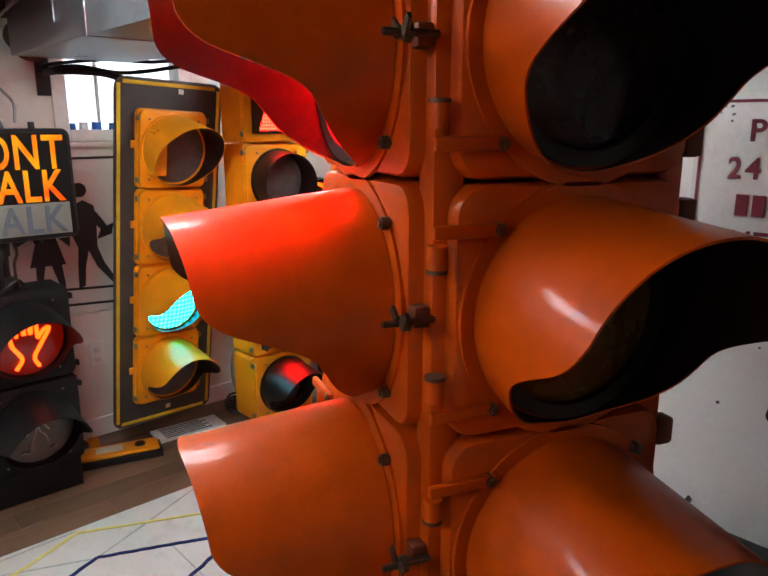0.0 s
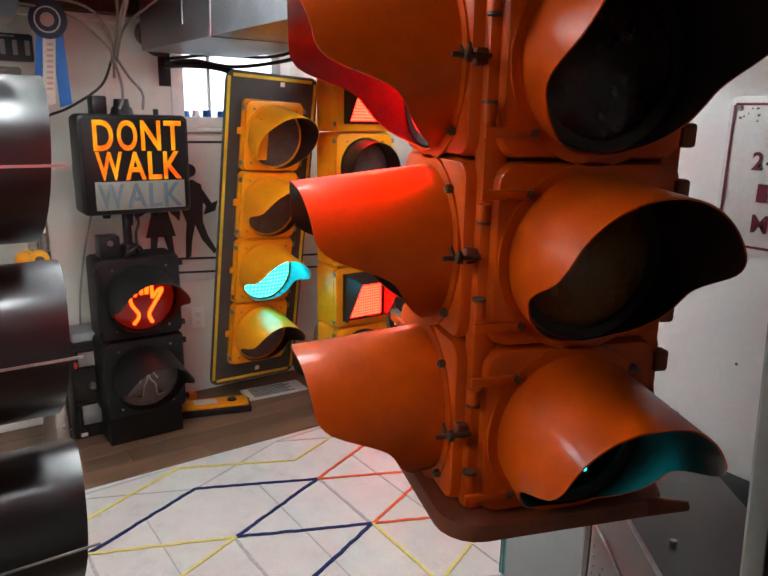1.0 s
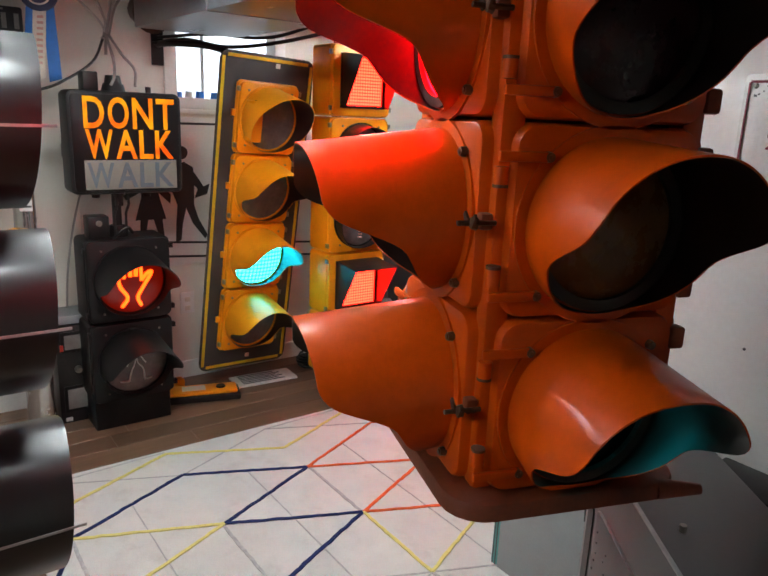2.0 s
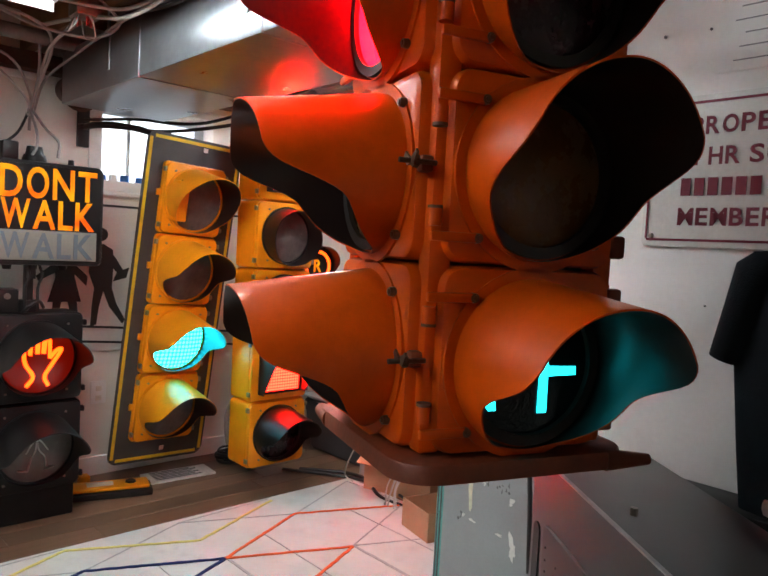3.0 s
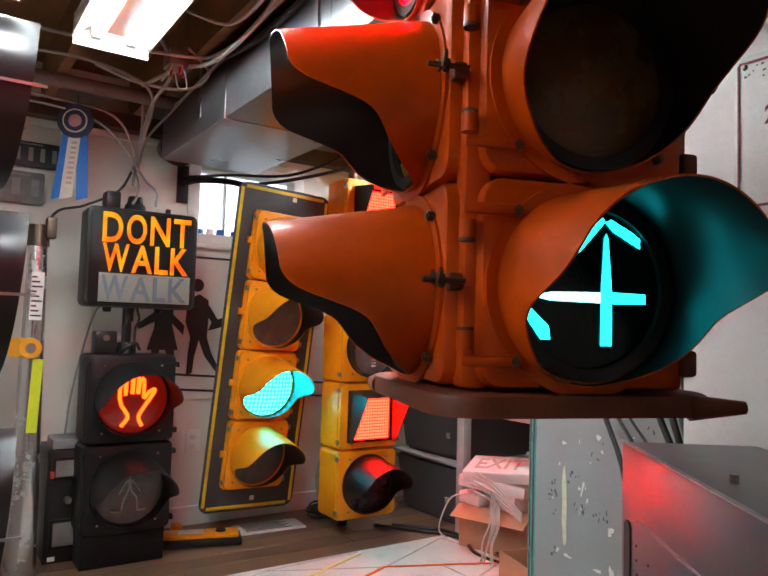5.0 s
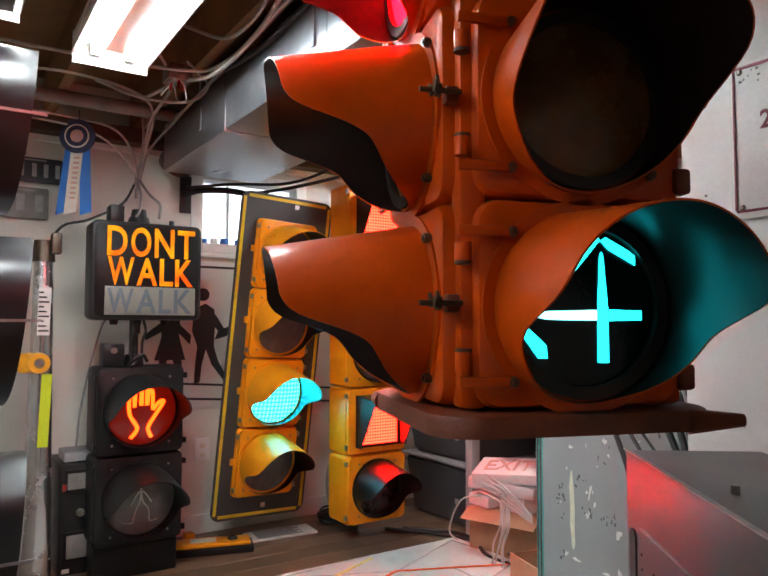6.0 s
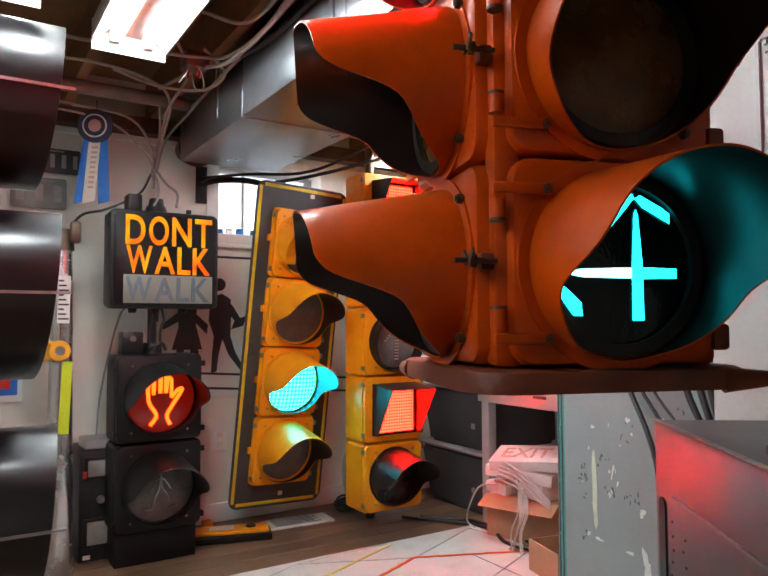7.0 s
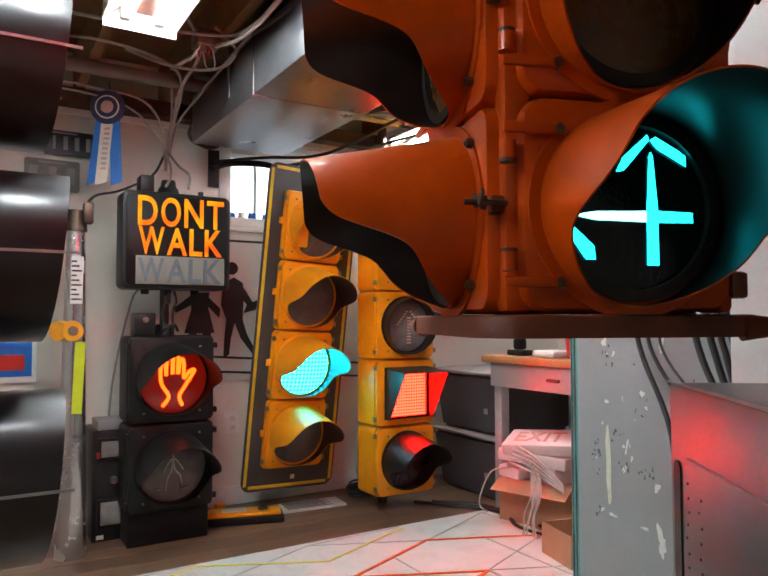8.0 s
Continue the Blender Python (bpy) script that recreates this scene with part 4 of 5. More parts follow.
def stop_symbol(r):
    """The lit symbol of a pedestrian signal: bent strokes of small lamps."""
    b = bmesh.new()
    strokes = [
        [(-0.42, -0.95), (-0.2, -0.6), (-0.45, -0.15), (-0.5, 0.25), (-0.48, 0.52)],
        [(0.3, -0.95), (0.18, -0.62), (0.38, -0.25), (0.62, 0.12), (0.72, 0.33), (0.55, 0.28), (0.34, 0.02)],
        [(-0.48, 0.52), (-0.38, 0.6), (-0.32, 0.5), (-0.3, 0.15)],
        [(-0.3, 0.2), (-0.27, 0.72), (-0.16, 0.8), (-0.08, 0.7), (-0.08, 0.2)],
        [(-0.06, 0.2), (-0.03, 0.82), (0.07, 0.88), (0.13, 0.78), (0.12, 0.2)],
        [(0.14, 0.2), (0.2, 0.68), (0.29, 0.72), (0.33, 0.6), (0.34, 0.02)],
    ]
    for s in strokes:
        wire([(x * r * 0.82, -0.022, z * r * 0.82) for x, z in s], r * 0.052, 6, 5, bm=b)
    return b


def ped_signal():
    t = thing("pedestrian_signal", at(0.5, 2.708, 0.145, 0, 0, 90), "weathered black two-section pedestrian signal with lit orange symbol", "pedestrian signal", "wall signals")
    S = 0.388
    low = lens_section(t, 0.0, S, M_PEDBLACK, M_PEDBLACK, CUT, M_LENSGREY, 0.26, 8, 0.382, "unlit grey LED lens", 0.148)
    up = lens_section(t, S, S, M_PEDBLACK, M_PEDBLACK, CUT, G_HANDBACK, 0.26, 8, 0.382, "lit red-orange lens", 0.148)
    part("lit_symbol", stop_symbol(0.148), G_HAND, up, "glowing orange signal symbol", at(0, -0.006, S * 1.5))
    dots = bmesh.new()
    for pts in ([(-0.3, -0.75), (-0.2, -0.35), (-0.05, 0.0), (0.0, 0.5)], [(0.3, -0.75), (0.25, -0.3), (0.05, 0.0), (0.0, 0.5)], [(-0.35, -0.1), (-0.1, 0.3), (0.1, 0.3), (0.35, -0.05)], [(-0.6, -0.72), (-0.3, -0.75)], [(0.3, -0.75), (0.55, -0.72)]):
        for p in spline([(x, 0, z) for x, z in pts], 7):
            rod((p.x * 0.12, -0.02, S / 2 + p.z * 0.12), (p.x * 0.12, -0.03, S / 2 + p.z * 0.12), 0.0036, seg=6, bm=dots)
    part("symbol_dots", dots, M_CHIP, low, "unlit symbol of small LED dots")
    cap = rod((-0.02, 0.09, 2 * S), (-0.02, 0.09, 2 * S + 0.05), 0.045, 0.035, 18)
    rod((-0.02, 0.09, 2 * S + 0.05), (-0.02, 0.09, 2 * S + 0.22), 0.02, seg=14, bm=cap)
    part("mount_hub", cap, M_BLACK, t)
    part("terminal_block", box(-0.16, -0.07, 0.03, 0.12, 2 * S, 2 * S + 0.1, 0.006), M_BLACK, t)
    part("dial", rod((-0.115, 0.03, 2 * S + 0.07), (-0.115, 0.02, 2 * S + 0.07), 0.013, seg=14), M_STEEL, t)
    part("loose_wire", wire([(-0.06, 0.02, 2 * S), (-0.04, -0.01, 2 * S + 0.03), (0.0, 0.0, 2 * S + 0.05), (0.03, 0.04, 2 * S + 0.02)], 0.007, 8), M_CABLE_B, t)


ped_signal()
base = thing("signal_base", at(0, 0, 0), "low black steel base under the pedestrian signal", "base")
part("plinth", box(0.2, 0.46, 2.53, 2.885, 0, 0.142, 0.006), M_PEDBLACK, base)

ctl = thing("relay_cabinet", at(0, 0, 0), "black relay cabinet with small display modules on the floor", "cabinet")
part("body", box(0.03, 0.3, 2.41, 2.6, 0, 0.49, 0.006), M_BLACK, ctl)
for z, h in ((0.36, 0.1), (0.06, 0.13)):
    fr = box(0.3005, 0.308, 2.43, 2.56, z, z + h, 0.002)
    m1 = part("module", fr, M_PEDBLACK, ctl)
    part("display", box(0.3085, 0.312, 2.445, 2.545, z + 0.015, z + h - 0.015, 0.002), M_PLATEGREY, m1, "grey display window")
part("knob", rod((0.3005, 2.5, 0.27), (0.325, 2.5, 0.27), 0.018, 0.014, 14), M_STEEL, ctl)
part("switch", box(0.3005, 0.31, 2.425, 2.44, 0.37, 0.4, 0.002), M_REDPLAST, ctl)
part("sticker", box(0.3005, 0.3025, 2.43, 2.46, 0.012, 0.03), M_WHITE, ctl)
gbx = thing("power_supply", at(0, 0, 0), "small grey power supply box on the relay cabinet", "power supply")
part("case", box(0.12, 0.29, 2.43, 2.57, 0.4915, 0.535, 0.006), M_GREYCAB, gbx)
part("cord", wire([(0.15, 2.5, 0.535), (0.12, 2.52, 0.7), (0.1, 2.56, 0.9), (0.16, 2.6, 1.1), (0.3, 2.62, 1.15)], 0.005), M_CABLE_G, gbx)


# lit walk sign
def walk_sign():
    t = thing("walk_sign", at(0.53, 2.718, 1.125, 0, 0, 90), "black square sign with lit orange DONT WALK over unlit grey WALK", "pedestrian sign")
    w, h = 0.478, 0.432
    case = part("case", moved(rounded(w, h, 0.13, 0.03, 0.012), Matrix.Translation((0, 0, h / 2))), M_BLACK, t)
    part("lip", moved(rounded(w - 0.03, h - 0.03, 0.006, 0.02, 0.002), Matrix.Translation((0, -0.006, h / 2))), M_DWFACE, case)
    x0 = -w / 2 + 0.062
    tx = 0.38
    part("lettering", moved(spaced("DONT", (0.083, 0.085, 0.086, 0.078), 0.016, 0.13, 0.004), at(x0, -0.0085, 0.278)), G_DONT, t, "lit orange letters DONT", smooth=False)
    part("lettering", moved(spaced("WALK", (0.11, 0.088, 0.058, 0.08), 0.011, 0.122, 0.004), at(x0 + 0.004, -0.0085, 0.152)), G_DONT, t, "lit orange letters WALK", smooth=False)
    g = part("unlit_panel", box(x0 - 0.006, x0 + tx + 0.004, -0.0095, -0.0062, 0.022, 0.146, 0.001), M_WALKGREY, t, "unlit grey-green panel")
    part("lettering", moved(spaced("WALK", (0.11, 0.086, 0.056, 0.08), 0.011, 0.108, 0.003), at(x0 + 0.003, -0.0115, 0.029)), M_WALKTXT, g, "faint unlit letters WALK", smooth=False)
    hub = rod((-0.03, 0.07, h), (-0.03, 0.07, h + 0.03), 0.05, 0.042, 18)
    rod((-0.03, 0.07, h + 0.03), (-0.03, 0.07, h + 0.065), 0.036, 0.03, 18, bm=hub)
    part("top_hub", hub, M_BLACK, t)
    part("top_clamp", box(-0.16, -0.1, 0.03, 0.12, h - 0.002, h + 0.075, 0.006), M_BLACK, t)
    part("eye_bolt", rod((0.115, 0.06, h), (0.115, 0.06, h + 0.025), 0.012, seg=10), M_BLACK, t)
    for dx in (-0.13, -0.03, 0.09):
        part("bottom_boss", rod((dx, 0.06, 0), (dx, 0.06, -0.02), 0.02, 0.016, 12), M_BLACK, t)
    part("rear_bracket", box(-0.17, -0.09, 0.11, 0.5, 0.12, 0.19, 0.006), M_BLACK, t)
    part("drop_pipe", rod((-0.03, 0.075, 0.0), (-0.03, 0.075, -0.06), 0.018, seg=12), M_BLACK, t)
    for dx in (-0.05, 0.0):
        part("drop_wire", wire([(dx, 0.07, 0), (dx + 0.008, 0.06, -0.05), (dx - 0.004, 0.07, -0.1), (dx, 0.08, -0.2)], 0.006, 8), M_CABLE_B, t)


walk_sign()

# board with flat black figures on the wall
board = thing("sign_board", at(0, 0, 0), "white wall board with black border lines", "sign board")
part("panel", box(0.004, 0.014, 2.62, 4.25, 0.66, 1.45, 0.002), M_BOARD, board)
part("border_line", box(0.0145, 0.0175, 2.66, 4.2, 1.412, 1.424), M_INK, board)
part("border_line", moved(box(0.0145, 0.0175, -0.8, 0.8, -0.006, 0.006), at(0, 3.4, 0.768, -4)), M_INK, board)
part("border_line", moved(box(0.0145, 0.0175, -0.8, 0.8, -0.006, 0.006), at(0, 3.4, 0.69, -4)), M_INK, board)


def figure(name, m, shapes, head, label):
    b = bmesh.new()
    for s in shapes:
        outline(s, 0.004, bm=b)
    if head:
        outline([(head[0] + head[2] * math.cos(a * math.pi / 8), head[1] + head[2] * math.sin(a * math.pi / 8)) for a in range(16)], 0.004, bm=b)
    single(name, b, M_INK, m, label, "sign symbol", "flat symbols", smooth=False)


figure("flat_symbol", at(0.0185, 3.14, 0.79, 0, 0, 90), [
    [(-0.05, 0.4), (-0.06, 0.28), (-0.03, 0.2), (0.06, 0.2), (0.065, 0.32), (0.06, 0.4), (0.01, 0.43)],
    [(0.04, 0.4), (0.075, 0.36), (0.12, 0.29), (0.1, 0.265), (0.05, 0.32)],
    [(0.065, 0.235), (0.135, 0.255), (0.15, 0.31), (0.085, 0.285)],
    [(-0.03, 0.2), (0.02, 0.2), (-0.005, 0.1), (-0.015, 0.01), (-0.045, 0.0), (-0.04, 0.11)],
    [(0.01, 0.2), (0.06, 0.2), (0.085, 0.12), (0.135, 0.03), (0.12, 0.01), (0.05, 0.1)],
], (-0.003, 0.478, 0.035), "flat black cut-out shape on a white board")
figure("flat_symbol", at(0.0185, 2.97, 0.79, 0, 0, 90), [
    [(-0.055, 0.345), (-0.05, 0.25), (-0.085, 0.13), (0.075, 0.13), (0.04, 0.26), (0.045, 0.345)],
    [(-0.05, 0.33), (-0.14, 0.26), (-0.13, 0.235), (-0.045, 0.28)],
    [(0.03, 0.33), (0.105, 0.26), (0.1, 0.21), (0.04, 0.27)],
    [(-0.06, 0.13), (-0.02, 0.13), (-0.04, 0.02), (-0.065, 0.02)],
    [(0.01, 0.13), (0.055, 0.13), (0.065, 0.02), (0.04, 0.02)],
], (-0.005, 0.4, 0.035), "flat black cut-out shape with flared skirt outline")

rsn = thing("route_lamp", at(0.02, 4.475, 1.14, 0, 0, 90), "round black wall lamp with glowing orange ring and letter R", "lamp")
part("case", rod((0, 0.018, 0), (0, -0.085, 0), 0.135, 0.13, 40), M_BLACK, rsn)
part("hood", visor(0.132, 0.09, CUT, 4.0, 0.003, 0.0, 48, 6), M_BLACK, rsn, "", at(0, -0.084, 0))
part("lit_ring", annulus(0.082, 0.1, -0.091, -0.087, 40), G_HAND, rsn, "glowing orange ring")
part("lettering", moved(fitted("R", 0.058, 0.08, 0.004, 0.01), at(-0.029, -0.087, -0.04)), G_DONT, rsn, "glowing orange letter R", smooth=False)

out = thing("wall_outlet", at(0, 0, 0), "white wall outlet plate", "outlet")
part("cover_plate", box(0.003, 0.01, 3.11, 3.19, 0.38, 0.5, 0.002), M_WHITE, out)
for z in (0.41, 0.46):
    part("socket", box(0.0105, 0.013, 3.135, 3.165, z - 0.013, z + 0.013, 0.002), M_CREAM, out)


# ---------------------------------------------------------------- black hooded signal
def hooded_signal():
    t = thing("black_signal", at(2.16, 2.09, 0, 0, 0, 180), "glossy black three-section signal with long tunnel visors on a post", "traffic signal")
    S = 0.405
    for k in range(4):
        zc = 0.706 + S * k - (0.045 if k > 1 else 0.0)
        sec = part("section", moved(rounded(0.39, S - 0.055, 0.2, 0.03, 0.008), Matrix.Translation((0, 0.36, zc))), M_GLOSSBLACK, t)
        hood = visor(0.158, 0.335, TUNNEL, 0.0, 0.003, 0.0, 72, 6)
        part("visor", hood, (M_GLOSSBLACK, M_VISOR_IN), sec, "long glossy black tunnel visor", at(0, 0.336, zc))
        for s in (-1, 1):
            part("edge_seam", box(s * 0.1585 - 0.0016, s * 0.1585 + 0.0016, 0.001, 0.33, zc - 0.003, zc + 0.002), M_EDGE, sec, "bright metal seam line")
        part("lens", disc(0.15, 0.34, 0.02), M_LENSDARK_R, sec, "", at(0, 0, zc))
    part("stand_pole", rod((0, 0.5, 0), (0, 0.5, 0.5), 0.03, seg=16), M_ALU, t)
    part("stand_foot", rod((0, 0.5, 0), (0, 0.5, 0.03), 0.2, 0.18, 24), M_BLACK, t)


hooded_signal()

# ---------------------------------------------------------------- aluminium post
pst = thing("aluminium_post", at(0.43, 2.31, 0), "tapered brushed aluminium post with amber buttons and lime strip", "post")
part("shaft", rod((0, 0, 0), (0, 0, 1.37), 0.062, 0.037, 32), M_ALU, pst)
part("lime_strip", moved(outline([(-0.02, 0), (0.02, 0), (0.02, 0.3), (-0.02, 0.3)], 0.003), at(0.0525, 0.008, 0.6, 0, 2, 90)), M_LIME, pst, "lime yellow reflective strip")
for yy, xx in ((-0.016, 0.05), (-0.05, 0.012)):
    btn = part("button", rod((xx * 0.8, yy * 0.8, 0.945), (xx * 0.8 + 0.03, yy * 0.8 - (0.03 if xx < 0.03 else 0), 0.945), 0.044, 0.041, 24), M_ORANGE, pst, "amber button housing")
    part("button_centre", rod((xx * 0.8 + 0.0305, yy * 0.8, 0.945), (xx * 0.8 + 0.038, yy * 0.8, 0.945), 0.022, 0.017, 16), M_ALU, btn)
lab = part("label_sticker", moved(outline([(-0.024, 0), (0.024, 0), (0.024, 0.2), (-0.024, 0.2)], 0.002), at(0.0455, 0.0, 1.06, 0, 1, 90)), M_WHITE, pst, "white printed label")
for k in range(9):
    part("print_line", box(0.0478, 0.0492, -0.02, 0.02 - 0.01 * (k % 3), 1.075 + k * 0.02, 1.082 + k * 0.02), M_INK, lab)
part("top_cap", rod((0, 0, 1.37), (0, 0, 1.46), 0.045, 0.04, 20), M_DARKSTEEL, pst)
part("cap_lug", box(0.02, 0.075, 0.02, 0.06, 1.4, 1.49, 0.008), M_DARKSTEEL, pst)

# ---------------------------------------------------------------- rosette and plates
ros = thing("prize_rosette", at(0.437, 2.428, 1.925, 0, 0, 62), "navy and cream prize rosette with blue satin tails", "rosette")
part("outer_frill", annulus(0.05, 0.075, -0.008, 0.004, 36), M_NAVYRIB, ros)
part("white_ring", annulus(0.046, 0.052, -0.012, 0.0, 36), M_CREAM, ros)
part("inner_frill", annulus(0.028, 0.046, -0.012, -0.002, 36), M_NAVYRIB, ros)
part("button_centre", disc(0.028, -0.01, 0.004), M_ROSE, ros)
for dx, mt, lx, sl in ((-0.028, M_BLUE, 0.05, -0.03), (0.03, M_BLUE, 0.045, 0.012), (0.0, M_CREAM, 0.05, -0.022)):
    yy = 0.004 if mt is M_BLUE else -0.002
    tail = part("tail", outline([(dx - lx / 2, -0.05), (dx + lx / 2, -0.05), (dx + sl + lx / 2, -0.33), (dx + sl - lx / 2 - 0.004, -0.345)], 0.002, y0=yy), mt, ros)
    if mt is M_CREAM:
        for k in range(9):
            part("print_bar", box(-0.012 - 0.002 * k, 0.012 - 0.002 * k, yy - 0.002, yy - 0.0005, -0.1 - k * 0.022, -0.09 - k * 0.022), M_ROSE, tail)
part("hanging_cord", wire([(0, 0.004, 0.05), (0.003, 0.006, 0.09), (0, 0.01, 0.12)], 0.002, 6), M_CABLE_B, ros)


def wall_plate(m, w, h, mat, bars, label):
    t = thing("number_plate", m, label, "plate", "number plates")
    part("plate", moved(rounded(w, h, 0.004, 0.012, 0.001), Matrix.Translation((0, 0, 0))), mat, t)
    n = len(bars)
    for k, bw in enumerate(bars):
        x = -w / 2 + w * (k + 0.5) / n
        part("print_bar", box(x - bw / 2, x + bw / 2, -0.003, -0.0005, -h * 0.27, h * 0.27, 0.001), M_BAR, t)
    part("print_bar", box(-w * 0.25, w * 0.25, -0.003, -0.0005, h * 0.37, h * 0.43), M_BAR, t)


wall_plate(at(0.03, 2.28, 1.84, 0, 0, 90), 0.3, 0.12, M_PLATEDARK, (0.02, 0.02, 0.012, 0.02, 0.02, 0.02), "black number plate with pale raised print on the wall")
wall_plate(at(0.03, 2.25, 1.68, 0, 0, 90), 0.24, 0.15, M_PLATEGREY, (0.035, 0.035, 0.035), "worn grey number plate on the wall")
wall_plate(at(0.03, 2.02, 0.46, 0, 0, 90), 0.3, 0.15, M_WHITE, (0.03, 0.03, 0.03, 0.03), "white number plate with dark print low on the wall")
pic = thing("framed_picture", at(0.02, 2.1, 0.83, 0, 0, 90), "small framed red and blue print", "picture")
part("picture_frame", rounded(0.2, 0.26, 0.015, 0.004, 0.002), M_WHITE, pic)
part("print", moved(rounded(0.16, 0.2, 0.003, 0.003, 0), Matrix.Translation((0, -0.0035, 0))), M_BLUE, pic)
part("print_patch", box(-0.06, 0.05, -0.006, -0.004, -0.07, 0.0), M_REDPLAST, pic)

# ---------------------------------------------------------------- things on the floor by the wall
dev = thing("push_button_unit", at(0.33, 3.095, 0, 0, 0, 73), "yellow topped black push-button unit lying on the floor", "push button")
part("tray", box(-0.2, 0.2, -0.07, 0.07, 0, 0.035, 0.008), M_BLACK, dev)
part("cover", box(-0.185, 0.185, -0.058, 0.058, 0.0355, 0.055, 0.008), M_FARYEL, dev)
part("button", rod((0.1, 0, 0.0555), (0.1, 0, 0.064), 0.026, 0.022, 20), M_BLACK, dev)
part("label_plate", box(-0.1, 0.02, -0.03, 0.03, 0.0555, 0.0575), M_CREAM, dev)
single("yellow_block", box(0.1, 0.16, 3.02, 3.07, 0.0, 0.05, 0.008), M_FARYEL, None, "small yellow plastic block against the wall", "block")
pl = thing("printed_panel", at(0.256, 3.505, 0, 0, 0, 86), "pale printed metal panel lying on the floor", "panel")
part("sheet", box(-0.19, 0.17, -0.08, 0.08, 0, 0.012, 0.004), M_CHIP, pl)
for k in range(6):
    part("print_line", box(-0.15, 0.1 - 0.03 * (k % 2), -0.06 + k * 0.022, -0.048 + k * 0.022, 0.0125, 0.0135), M_SCUFF, pl)
coil = bmesh.new()
rc = random.Random(3)
turns = []
for k in range(84):
    r0 = 0.072 + 0.014 * math.sin(k * 0.83) + rc.uniform(-0.004, 0.004)
    turns.append((r0 * math.cos(k * math.pi / 6), r0 * math.sin(k * math.pi / 6), 0.009 + k * 0.00065 + 0.003 * math.sin(k)))
wire(turns, 0.007, 6, 3, bm=coil)
single("cable_coil", coil, M_CABLE_B, at(0.19, 3.848, 0), "coil of black cable on the floor", "cable coil")
single("grey_hose", wire([(0.07, 3.93, 0.015), (0.09, 3.885, 0.08), (0.11, 3.858, 0.2), (0.115, 3.872, 0.3), (0.12, 3.94, 0.372), (0.13, 4.02, 0.38), (0.14, 4.1, 0.3), (0.15, 4.12, 0.1), (0.16, 4.13, 0.015)], 0.014, 12), M_CABLE_W, None, "pale grey bent conduit against the wall", "conduit")
single("cable", wire([(0.55, 4.08, 0.01), (0.75, 4.25, 0.012), (0.95, 4.24, 0.025), (1.15, 4.16, 0.012), (1.4, 4.2, 0.014), (1.6, 4.3, 0.012)], 0.01), M_CABLE_B, None, "black cable lying along the floor", "cable")
single("cable", wire([(0.5, 4.0, 0.01), (0.8, 4.2, 0.014), (1.05, 4.28, 0.015), (1.3, 4.22, 0.02), (1.5, 4.24, 0.01)], 0.008), M_CABLE_B, None, "black cable lying along the floor", "cable")


